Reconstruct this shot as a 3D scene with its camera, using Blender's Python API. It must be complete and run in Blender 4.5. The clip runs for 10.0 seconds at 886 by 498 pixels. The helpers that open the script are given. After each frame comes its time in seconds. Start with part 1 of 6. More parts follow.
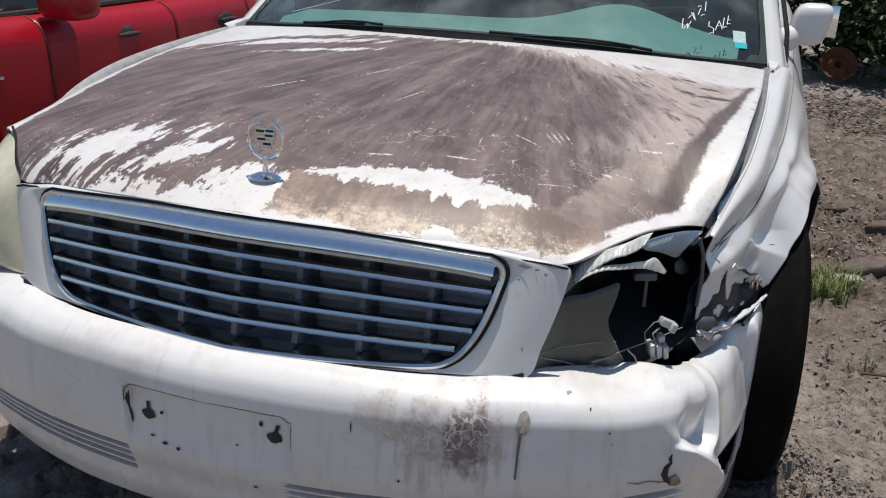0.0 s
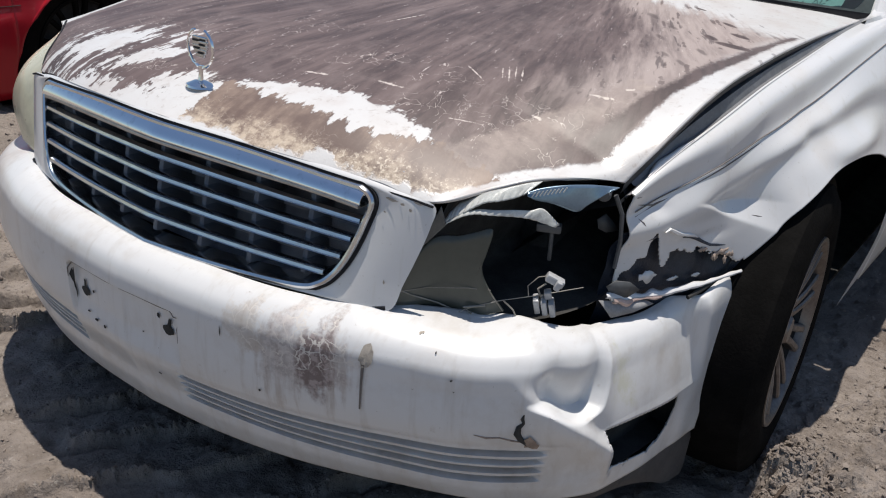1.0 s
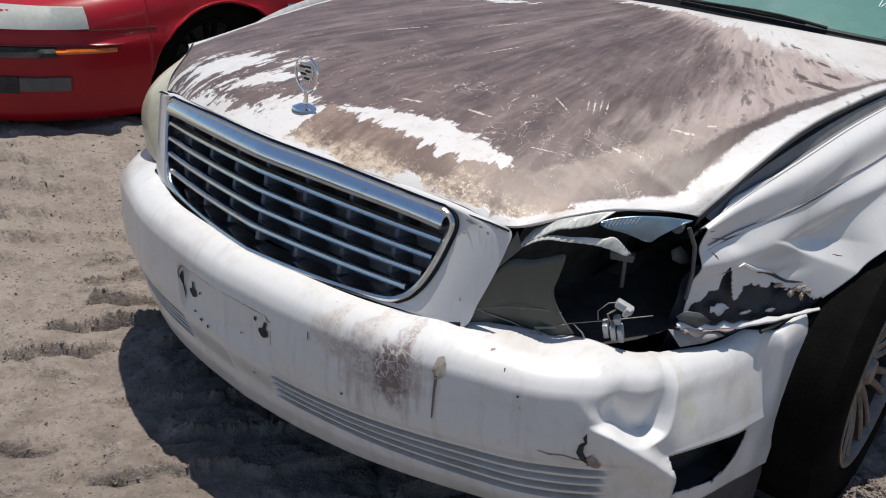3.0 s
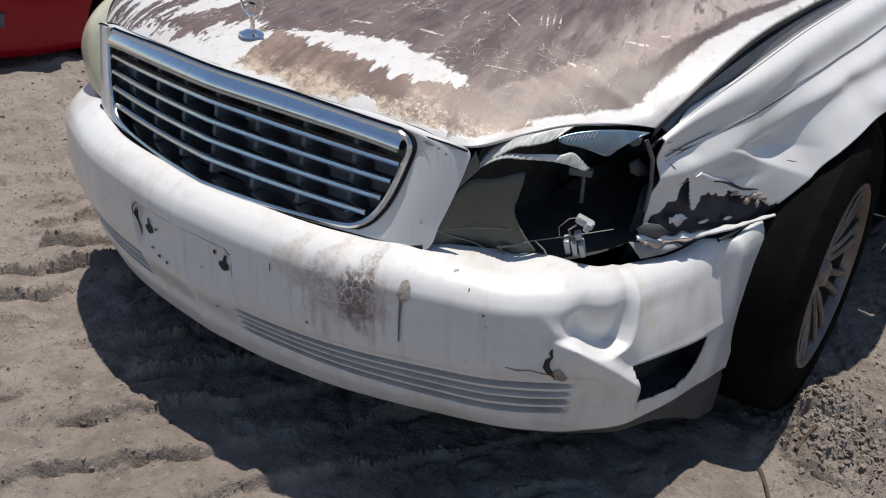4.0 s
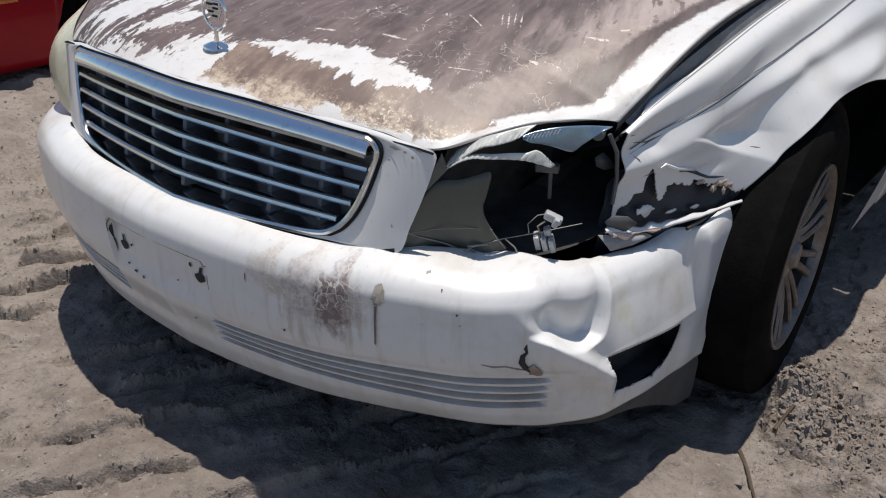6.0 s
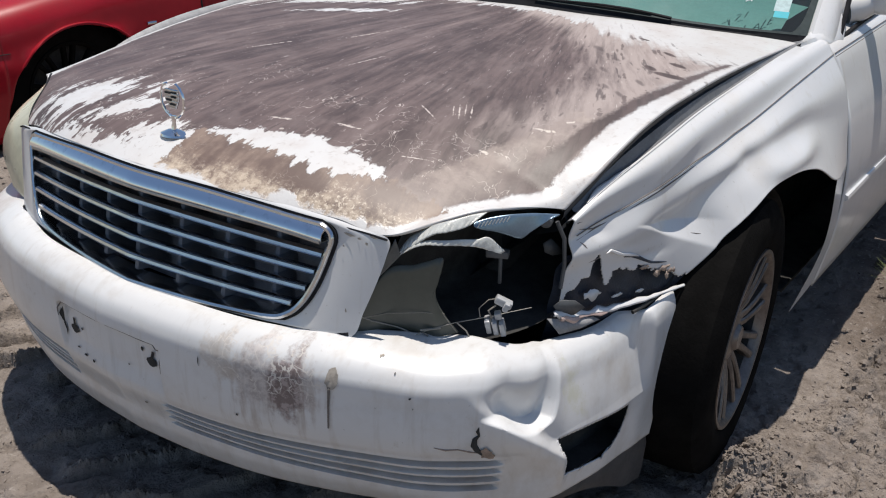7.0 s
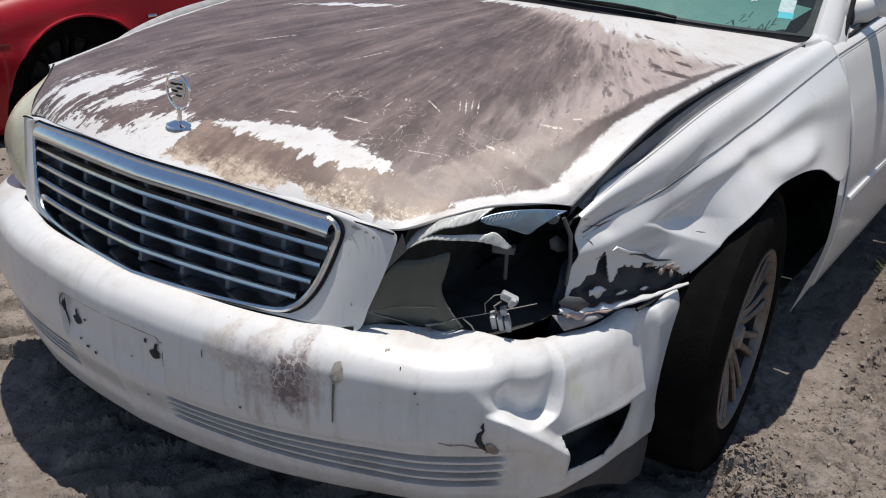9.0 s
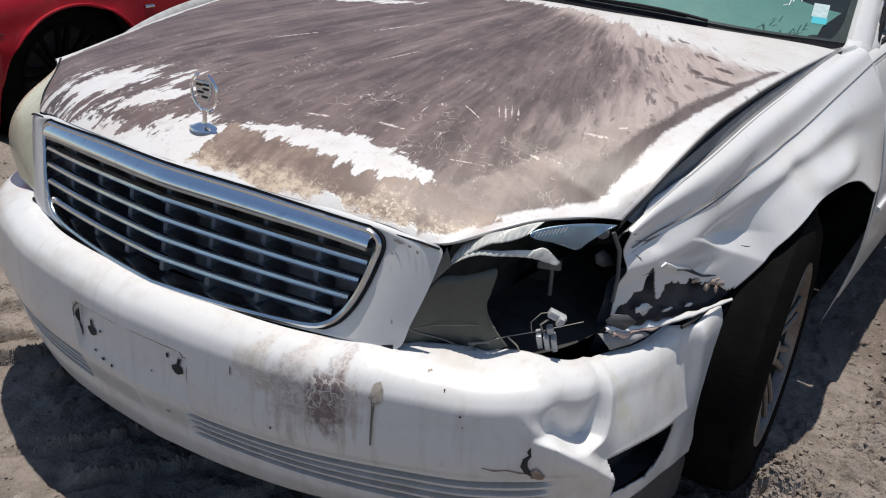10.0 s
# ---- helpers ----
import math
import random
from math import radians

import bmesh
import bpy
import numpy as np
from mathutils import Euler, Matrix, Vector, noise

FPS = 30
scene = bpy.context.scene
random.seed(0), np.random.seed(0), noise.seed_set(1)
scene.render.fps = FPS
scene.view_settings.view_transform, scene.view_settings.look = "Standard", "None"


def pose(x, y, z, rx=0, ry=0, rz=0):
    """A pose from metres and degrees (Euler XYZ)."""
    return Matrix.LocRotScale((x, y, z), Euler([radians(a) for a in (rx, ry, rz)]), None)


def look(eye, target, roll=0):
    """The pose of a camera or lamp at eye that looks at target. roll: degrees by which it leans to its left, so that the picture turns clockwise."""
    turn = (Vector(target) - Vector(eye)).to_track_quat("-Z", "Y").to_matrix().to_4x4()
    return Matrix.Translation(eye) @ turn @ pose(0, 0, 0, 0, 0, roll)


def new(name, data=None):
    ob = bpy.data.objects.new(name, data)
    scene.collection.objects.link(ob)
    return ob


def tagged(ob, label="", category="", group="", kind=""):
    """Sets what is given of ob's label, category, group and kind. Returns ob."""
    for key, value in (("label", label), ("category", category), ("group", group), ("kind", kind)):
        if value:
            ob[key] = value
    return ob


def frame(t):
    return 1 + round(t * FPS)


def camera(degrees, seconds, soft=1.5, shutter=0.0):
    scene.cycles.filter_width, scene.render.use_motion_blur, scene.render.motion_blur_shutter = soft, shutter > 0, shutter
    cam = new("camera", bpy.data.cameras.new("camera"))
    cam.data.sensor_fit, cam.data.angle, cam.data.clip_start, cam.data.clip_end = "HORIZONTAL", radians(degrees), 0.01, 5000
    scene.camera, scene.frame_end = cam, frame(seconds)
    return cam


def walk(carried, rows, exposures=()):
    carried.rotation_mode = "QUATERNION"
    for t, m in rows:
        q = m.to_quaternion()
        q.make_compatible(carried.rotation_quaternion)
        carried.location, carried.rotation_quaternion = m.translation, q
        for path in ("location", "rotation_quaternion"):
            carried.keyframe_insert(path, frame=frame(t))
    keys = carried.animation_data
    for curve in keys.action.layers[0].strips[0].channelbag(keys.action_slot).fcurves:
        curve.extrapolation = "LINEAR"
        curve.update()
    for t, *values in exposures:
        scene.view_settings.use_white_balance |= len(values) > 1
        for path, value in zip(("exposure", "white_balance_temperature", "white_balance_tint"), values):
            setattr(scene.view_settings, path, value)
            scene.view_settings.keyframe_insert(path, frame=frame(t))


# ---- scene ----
cam = camera(51.1, 10.0, 1.1)
PATH = [
    (0, (0.789, -1.276, 1.254), (0.211, 0.518, 0.587), 2.5),
    (0.1, (0.869, -1.238, 1.236), (0.204, 0.53, 0.58), 1.4),
    (0.2, (0.93, -1.201, 1.219), (0.229, 0.547, 0.546), 1.3),
    (0.3, (0.979, -1.165, 1.217), (0.237, 0.553, 0.508), 1.1),
    (0.5, (1.085, -1.063, 1.275), (0.308, 0.559, 0.402), 4.3),
    (0.7, (1.187, -1.01, 1.264), (0.316, 0.577, 0.413), 4.1),
    (1, (1.342, -0.961, 1.279), (0.293, 0.522, 0.443), 3.5),
    (1.2, (1.401, -0.941, 1.283), (0.258, 0.444, 0.402), 3.4),
    (1.3, (1.415, -0.929, 1.291), (0.235, 0.422, 0.407), 3.2),
    (1.4, (1.412, -0.952, 1.29), (0.22, 0.397, 0.418), 2.9),
    (1.5, (1.408, -0.935, 1.311), (0.196, 0.421, 0.479), 3.2),
    (1.7, (1.415, -0.94, 1.3), (0.171, 0.375, 0.45), 3.4),
    (2, (1.439, -0.939, 1.293), (0.17, 0.335, 0.418), 3.2),
    (3.3, (1.436, -0.995, 1.32), (0.2, 0.363, 0.528), 3.1),
    (3.5, (1.442, -0.992, 1.308), (0.218, 0.372, 0.506), 2.8),
    (4, (1.429, -0.988, 1.309), (0.304, 0.367, 0.363), 2.0),
    (4.5, (1.439, -0.982, 1.31), (0.333, 0.36, 0.322), 1.1),
    (4.7, (1.439, -0.983, 1.312), (0.357, 0.380, 0.336), 0.6),
    (4.8, (1.439, -0.983, 1.313), (0.346, 0.371, 0.331), 0.4),
    (5, (1.439, -0.984, 1.316), (0.325, 0.354, 0.331), -0.1),
    (6.5, (1.469, -0.976, 1.341), (0.378, 0.44, 0.445), -0.4),
    (7, (1.471, -1.004, 1.355), (0.409, 0.488, 0.551), 1.1),
    (7.5, (1.468, -1.022, 1.349), (0.409, 0.483, 0.564), 1.5),
    (8, (1.462, -1.024, 1.351), (0.41, 0.484, 0.563), 1.8),
    (8.5, (1.458, -1.018, 1.349), (0.417, 0.493, 0.553), 2.0),
    (9, (1.452, -1.018, 1.347), (0.403, 0.482, 0.541), 2.0),
    (9.5, (1.39, -1.007, 1.344), (0.367, 0.503, 0.524), 2.6),
    (10, (1.306, -1.012, 1.345), (0.302, 0.512, 0.525), 3.3),
]
walk(cam, [(t, look(eye, target, roll)) for t, eye, target, roll in PATH])

# ---- light ----
world = bpy.data.worlds.new("world")
scene.world = world
world.use_nodes = True
wn = world.node_tree
sky = wn.nodes.new("ShaderNodeTexSky")
sky.sky_type, sky.sun_disc = "NISHITA", False
sky.dust_density, sky.ozone_density = 0.4, 1.6
SUN = Vector((-0.02, 0.12, 1.0)).normalized()
sky.sun_elevation, sky.sun_rotation = math.asin(SUN.z), math.atan2(SUN.x, SUN.y)
wn.links.new(sky.outputs[0], wn.nodes["Background"].inputs[0])
wn.nodes["Background"].inputs[1].default_value = 0.086
lamp = bpy.data.lights.new("sun", "SUN")
lamp.energy, lamp.angle, lamp.color = 4.3, radians(0.6), (1.0, 0.935, 0.855)
sun = new("sun", lamp)
sun.matrix_world = look(SUN * 30, (0, 0, 0))
scene.view_settings.exposure = 0.18


# ---- small tools ----
def curve(P, x):
    """Smooth value at x of a curve through the points P (a, b), a rising."""
    P = np.array(P, float)
    a, b = P[:, 0], P[:, 1]
    m = np.gradient(b, a) if len(a) > 2 else np.full(len(a), (b[-1] - b[0]) / (a[-1] - a[0]))
    x = np.clip(np.asarray(x, float), a[0], a[-1])
    k = np.clip(np.searchsorted(a, x) - 1, 0, len(a) - 2)
    h = a[k + 1] - a[k]
    t = (x - a[k]) / h
    return (b[k] * (1 + 2 * t) * (1 - t) ** 2 + m[k] * h * t * (1 - t) ** 2
            + b[k + 1] * t * t * (3 - 2 * t) + m[k + 1] * h * t * t * (t - 1))


def rail(P, u):
    """Points at u (0 to 1) of a smooth 3D curve through P at even steps."""
    P = np.array(P, float)
    a = np.linspace(0, 1, len(P))
    return np.stack([curve(np.stack([a, P[:, k]], 1), u) for k in range(P.shape[1])], -1)


def step(a, b, x):
    t = np.clip((x - a) / (b - a), 0, 1)
    return t * t * (3 - 2 * t)


def hill(x, y, cx, cy, rx, ry):
    return np.exp(-((x - cx) / rx) ** 2 - ((y - cy) / ry) ** 2)


def fuzz(x, y, z=0.0, f=1.0, seed=0, octaves=3):
    """Smooth noise on arrays, about -1 to 1: a few sums of turned waves."""
    rg = np.random.RandomState(seed)
    out, amp = 0.0, 1.0
    for o in range(octaves):
        for k in range(5):
            d = rg.normal(size=3)
            d /= np.linalg.norm(d)
            out = out + amp * np.sin(f * (d[0] * x + d[1] * y + d[2] * z) * rg.uniform(0.7, 1.4) + rg.uniform(0, 6.3)) / 2.6
        f, amp = f * 2.1, amp * 0.5
    return out


def grid_mesh(name, V, keep=None, flip=False, closed=False):
    """A mesh from a grid of points V (n, m, 3); keep: which faces stay."""
    n, m = V.shape[:2]
    idx = np.arange(n * m).reshape(n, m)
    if closed:
        idx = np.concatenate([idx, idx[:1]], 0)
    F = np.stack([idx[:-1, :-1], idx[1:, :-1], idx[1:, 1:], idx[:-1, 1:]], -1)
    if keep is not None:
        F = F[keep]
    F = F.reshape(-1, 4)
    if flip:
        F = F[:, ::-1]
    me = bpy.data.meshes.new(name)
    me.from_pydata(V.reshape(-1, 3).tolist(), [], F.tolist())
    me.update()
    return me


def smooth(me, angle=40):
    me.polygons.foreach_set("use_smooth", [True] * len(me.polygons))
    me.set_sharp_from_angle(angle=radians(angle))
    return me


def part(name, data, material, parent=None, label=""):
    """Links a bmesh or a mesh as one object under a thing or a part."""
    if isinstance(data, bmesh.types.BMesh):
        me = bpy.data.meshes.new(name)
        data.normal_update()
        data.to_mesh(me)
        data.free()
        data = me
        smooth(data)
    ob = new(name, data)
    if material is not None and not data.materials:
        data.materials.append(material)
    if parent is not None:
        ob.parent = parent
        ob.matrix_parent_inverse = parent.matrix_basis.inverted()
    if label:
        tagged(ob, label)
    return ob


def shell(ob, t, offset=-1.0):
    mod = ob.modifiers.new("thickness", "SOLIDIFY")
    mod.thickness, mod.offset = t, offset
    return ob


def box(bm, c, s, rot=(0, 0, 0), bevel=0.0):
    """A bevelled box into bm: centre, size, turn in degrees."""
    r = bmesh.ops.create_cube(bm, size=1.0)
    vs = r["verts"]
    bmesh.ops.scale(bm, vec=s, verts=vs)
    if bevel:
        es = list({e for v in vs for e in v.link_edges})
        r2 = bmesh.ops.bevel(bm, geom=es, offset=bevel, segments=2, affect="EDGES", profile=0.5)
        vs = list({v for f in r2["faces"] for v in f.verts} | {v for v in vs if v.is_valid})
    bmesh.ops.transform(bm, matrix=pose(*c, *rot), verts=vs)
    return vs


def tube(bm, pts, r, n=8, caps=True):
    """A round bar along points; r a number or one for each point."""
    pts = [Vector(p) for p in pts]
    rs = r if hasattr(r, "__len__") else [r] * len(pts)
    rings = []
    side = None
    for k, p in enumerate(pts):
        d = (pts[min(k + 1, len(pts) - 1)] - pts[max(k - 1, 0)]).normalized()
        if side is None:
            side = d.orthogonal().normalized()
        side = (side - d * side.dot(d)).normalized()
        up = d.cross(side)
        rings.append([bm.verts.new(p + rs[k] * (math.cos(a) * side + math.sin(a) * up)) for a in (6.2832 * j / n for j in range(n))])
    for a, b in zip(rings, rings[1:]):
        for j in range(n):
            bm.faces.new((a[j], a[(j + 1) % n], b[(j + 1) % n], b[j]))
    if caps:
        bm.faces.new(rings[0][::-1])
        bm.faces.new(rings[-1])


def sweep(bm, path, section, closed=False):
    """Sweeps a section (a along out, b along up) along path rows (point, out, up)."""
    rings = [[bm.verts.new(Vector(p) + a * Vector(o) + b * Vector(w)) for a, b in section] for p, o, w in path]
    n = len(section)
    pairs = list(zip(rings, rings[1:])) + ([(rings[-1], rings[0])] if closed else [])
    for A, B in pairs:
        for j in range(n):
            bm.faces.new((A[j], A[(j + 1) % n], B[(j + 1) % n], B[j]))
    if not closed:
        bm.faces.new(rings[0][::-1])
        bm.faces.new(rings[-1])
    bmesh.ops.recalc_face_normals(bm, faces=bm.faces[:])


def lathe(bm, profile, n=48):
    """Turns a profile (radius, along) round the x axis."""
    rings = []
    for k in range(n):
        a = 6.28318 * k / n
        rings.append([bm.verts.new((x, r * math.sin(a), r * math.cos(a))) for r, x in profile])
    for k in range(n):
        A, B = rings[k], rings[(k + 1) % n]
        for j in range(len(profile) - 1):
            bm.faces.new((A[j], A[j + 1], B[j + 1], B[j]))
    bmesh.ops.recalc_face_normals(bm, faces=bm.faces[:])


# ---- materials ----
def nd(nt, kind, props=(), **ins):
    n = nt.nodes.new(kind)
    for k, v in ins.items():
        sock = n.inputs[int(k[1:])] if k[0] == "i" and k[1:].isdigit() else n.inputs[k.replace("_", " ")]
        if isinstance(v, bpy.types.NodeSocket):
            nt.links.new(v, sock)
        else:
            sock.default_value = v
    return n


def math_n(nt, op, a, b=0.0, c=0.0, clamp=False):
    n = nd(nt, "ShaderNodeMath", i0=a, i1=b, i2=c)
    n.operation, n.use_clamp = op, clamp
    return n.outputs[0]


def ramp_n(nt, v, lo, hi, smooth_it=True):
    n = nd(nt, "ShaderNodeMapRange", Value=v)
    n.inputs[1].default_value, n.inputs[2].default_value = lo, hi
    n.inputs[3].default_value, n.inputs[4].default_value = 0.0, 1.0
    n.interpolation_type = "SMOOTHSTEP" if smooth_it else "LINEAR"
    n.clamp = True
    return n.outputs[0]


def noise_n(nt, vec, scale, detail=4.0, rough=0.55, dist=0.0):
    n = nd(nt, "ShaderNodeTexNoise", Vector=vec, Scale=scale, Detail=detail, Roughness=rough, Distortion=dist)
    return n.outputs[0]


def mix_n(nt, f, a, b):
    n = nt.nodes.new("ShaderNodeMix")
    n.data_type = "RGBA"
    for sock, v in ((n.inputs[0], f), (n.inputs[6], a), (n.inputs[7], b)):
        if isinstance(v, bpy.types.NodeSocket):
            nt.links.new(v, sock)
        else:
            sock.default_value = v if isinstance(v, float) else (*v, 1.0)
    return n.outputs[2]


def bump_n(nt, h, strength, dist, normal=None):
    n = nd(nt, "ShaderNodeBump", Height=h, Strength=strength, Distance=dist)
    if normal is not None:
        nt.links.new(normal, n.inputs["Normal"])
    return n.outputs[0]


def base_mat(name):
    m = bpy.data.materials.new(name)
    m.use_nodes = True
    nt = m.node_tree
    b = nt.nodes["Principled BSDF"]
    co = nt.nodes.new("ShaderNodeTexCoord").outputs["Object"]
    return m, nt, b, co


def put(nt, b, **ins):
    for k, v in ins.items():
        sock = b.inputs[k.replace("_", " ")]
        if isinstance(v, bpy.types.NodeSocket):
            nt.links.new(v, sock)
        elif isinstance(v, tuple) and len(v) == 3 and sock.type == "RGBA":
            sock.default_value = (*v, 1.0)
        else:
            sock.default_value = v


def simple(name, col, rough=0.5, metal=0.0, vary=0.25, scale=12.0, bump=0.0, coat=0.0):
    """A worn surface: its colour varied at two scales, with some relief."""
    m, nt, b, co = base_mat(name)
    n1, n2 = noise_n(nt, co, scale), noise_n(nt, co, scale * 9)
    v = math_n(nt, "ADD", math_n(nt, "MULTIPLY", n1, 0.65), math_n(nt, "MULTIPLY", n2, 0.35))
    f = ramp_n(nt, v, 0.3, 0.7)
    dark = tuple(c * (1 - vary) for c in col)
    put(nt, b, Base_Color=mix_n(nt, f, dark, col), Metallic=metal, Coat_Weight=coat, Coat_Roughness=0.08,
        Roughness=math_n(nt, "ADD", math_n(nt, "MULTIPLY", f, -0.12), rough + 0.06))
    if bump:
        put(nt, b, Normal=bump_n(nt, n2, bump, 0.004))
    return m


def xyz(nt, co):
    s = nd(nt, "ShaderNodeSeparateXYZ", i0=co)
    return s.outputs[0], s.outputs[1], s.outputs[2]


WHITE = (0.655, 0.655, 0.652)


def paint_white(name, dirt=0.5):
    m, nt, b, co = base_mat(name)
    grime = ramp_n(nt, noise_n(nt, co, 5.0, 6.0, 0.65), 0.48, 0.78)
    specks = ramp_n(nt, noise_n(nt, co, 160.0, 2.0), 0.68, 0.76)
    streak = nd(nt, "ShaderNodeMapping", Vector=co, Scale=(38.0, 38.0, 3.0)).outputs[0]
    runs = ramp_n(nt, noise_n(nt, streak, 1.0, 3.0), 0.58, 0.75)
    c = mix_n(nt, math_n(nt, "MULTIPLY", grime, 0.35 * dirt), WHITE, (0.55, 0.50, 0.43))
    c = mix_n(nt, math_n(nt, "MULTIPLY", runs, 0.28 * dirt), c, (0.50, 0.47, 0.41))
    c = mix_n(nt, math_n(nt, "MULTIPLY", specks, 0.35 * dirt), c, (0.30, 0.27, 0.23))
    put(nt, b, Base_Color=c, Roughness=math_n(nt, "ADD", math_n(nt, "MULTIPLY", grime, 0.25), 0.28), Coat_Weight=0.5, Coat_Roughness=0.12,
        Normal=bump_n(nt, noise_n(nt, co, 30.0), 0.05, 0.004))
    return m


M_WHITE = paint_white("white_paint", 1.1)
M_CHROME = simple("chrome", (0.88, 0.89, 0.90), 0.04, 1.0, 0.12, 25.0)
M_MOULD, nt, b, co = base_mat("drawn_chrome")
drawn = noise_n(nt, nd(nt, "ShaderNodeMapping", Vector=co, Scale=(7.0, 60.0, 60.0)).outputs[0], 1.0, 4.0, 0.6)
put(nt, b, Base_Color=mix_n(nt, ramp_n(nt, noise_n(nt, co, 40.0, 4.0), 0.52, 0.78), (0.84, 0.86, 0.88), (0.66, 0.67, 0.68)), Metallic=1.0, Roughness=0.04, Normal=bump_n(nt, drawn, 0.016, 0.010))
M_BAR = simple("satin_chrome", (0.64, 0.66, 0.69), 0.17, 1.0, 0.2, 40.0)
M_LIP = simple("dusty_chrome", (0.50, 0.48, 0.45), 0.35, 0.6, 0.25, 30.0)
M_FIN = simple("grey_plastic", (0.12, 0.14, 0.175), 0.55, 0.0, 0.3, 30.0)
M_DARK = simple("black_plastic", (0.066, 0.065, 0.063), 0.6, 0.0, 0.4, 30.0)
M_SCREEN = simple("navy_screen", (0.38, 0.43, 0.52), 0.5, 0.0, 0.4, 30.0)
M_SEAL = simple("black_rubber_seal", (0.03, 0.03, 0.033), 0.5, 0.0, 0.4, 30.0)
M_TYRE = simple("tyre_rubber", (0.009, 0.0086, 0.0083), 0.9, 0.0, 0.4, 20.0, 0.3)
for m in (M_TYRE, M_DARK, M_SEAL):
    m.node_tree.nodes["Principled BSDF"].inputs["Specular IOR Level"].default_value = 0.03
M_RIM = simple("dull_alloy", (0.205, 0.178, 0.163), 0.40, 0.55, 0.55, 14.0)
M_RUSTD = simple("brake_rust", (0.07, 0.045, 0.035), 0.75, 0.2, 0.5, 30.0)
M_RED = simple("red_paint", (0.34, 0.005, 0.014), 0.40, 0.0, 0.2, 3.0, 0.0, 0.15)
M_RED.node_tree.nodes["Principled BSDF"].inputs["Specular IOR Level"].default_value = 0.3
M_AMBER = simple("amber_lens", (0.68, 0.15, 0.01), 0.2, 0.0, 0.2, 50.0, 0.0, 0.5)
M_GREYP = simple("grey_panel", (0.10, 0.105, 0.11), 0.5, 0.0, 0.3, 20.0)
M_FRIT = simple("dusty_black_frit", (0.040, 0.056, 0.058), 0.6, 0.0, 0.35, 9.0)
M_FRIT.node_tree.nodes["Principled BSDF"].inputs["Specular IOR Level"].default_value = 0.12
# grey in place of white paint: the gutter's shade is in the colour
M_GUTTER = simple("shade_grey_gutter", (0.19, 0.196, 0.208), 0.5, 0.0, 0.35, 18.0)
# white flanges, with their shade put into the grey
M_FLANGE = simple("shade_grey_flange", (0.34, 0.34, 0.345), 0.6, 0.0, 0.35, 30.0)
M_DAM = simple("grey_dam_and_skirt_shade", (0.055, 0.057, 0.062), 0.6, 0.0, 0.4, 14.0)
M_GLASSD = simple("dark_window", (0.02, 0.025, 0.025), 0.05, 0.0, 0.2, 4.0)
M_BLUE = simple("torn_blue_black_liner", (0.019, 0.029, 0.050), 0.42, 0.0, 0.5, 30.0, 0.4)
M_LENSY = simple("yellowed_lens", (0.58, 0.55, 0.40), 0.3, 0.0, 0.25, 6.0, 0.0, 0.4)
M_CONN = simple("pale_connector", (0.45, 0.46, 0.47), 0.35, 0.0, 0.3, 60.0)
M_RUST = simple("rusty_iron", (0.17, 0.06, 0.025), 0.85, 0.0, 0.5, 20.0, 0.4)


# hood: white paint peeled to brown primer, streaked outward from the middle of its rear edge
M_HOOD, nt, b, co = base_mat("peeling_hood_paint")
px, py, pz = xyz(nt, co)
A = lambda *v: math_n(nt, "ADD", *v)
SB = lambda *v: math_n(nt, "SUBTRACT", *v)
MU = lambda *v: math_n(nt, "MULTIPLY", *v)
MN = lambda *v: math_n(nt, "MINIMUM", *v)
MX = lambda *v: math_n(nt, "MAXIMUM", *v)
warp = noise_n(nt, co, 2.6, 3.0)
warp2 = noise_n(nt, nd(nt, "ShaderNodeVectorMath", i0=co, i1=(7.3, 2.1, 0.0)).outputs[0], 3.1, 3.0)
ox, oy = A(SB(px, 0.16), MU(SB(warp, 0.5), 0.05)), A(SB(py, 1.70), MU(SB(warp2, 0.5), 0.05))
rad = A(math_n(nt, "SQRT", A(MU(ox, ox), MU(oy, oy))), 0.02)
dirx, diry = math_n(nt, "DIVIDE", ox, rad), math_n(nt, "DIVIDE", oy, rad)
polar = nd(nt, "ShaderNodeCombineXYZ", i0=MU(dirx, 12.0), i1=MU(diry, 12.0), i2=MU(rad, 2.0)).outputs[0]
polar2 = nd(nt, "ShaderNodeCombineXYZ", i0=MU(dirx, 42.0), i1=MU(diry, 42.0), i2=MU(rad, 6.0)).outputs[0]
polar3 = nd(nt, "ShaderNodeCombineXYZ", i0=MU(dirx, 52.0), i1=MU(diry, 52.0), i2=MU(rad, 9.0)).outputs[0]
st1, st2 = noise_n(nt, polar, 1.5, 6.0, 0.62), noise_n(nt, polar2, 1.4, 5.0, 0.62)
iso, crumb = noise_n(nt, co, 11.0, 6.0, 0.65), noise_n(nt, co, 60.0, 5.0, 0.7)
per = A(A(MU(SB(st1, 0.5), 0.40), MU(SB(st2, 0.5), 0.26)), MU(SB(crumb, 0.5), 0.10))
jag = A(A(MU(SB(st2, 0.5), 0.16), MU(SB(crumb, 0.5), 0.12)), MU(SB(iso, 0.5), 0.08))
e_left = A(SB(A(0.648, MU(py, 0.145)), px), MU(jag, 0.18))
e_right = A(A(px, A(0.70, MU(py, 0.075))), MU(jag, 0.2))
e_rear = A(SB(SB(1.215, MU(MU(px, px), 0.33)), py), MU(per, 0.42))
xc = SB(px, 0.33)
arch = SB(0.240, MU(xc, xc))
past = ramp_n(nt, px, 0.47, 0.53)
y_front = SB(MX(0.085, arch), MU(past, 0.16))
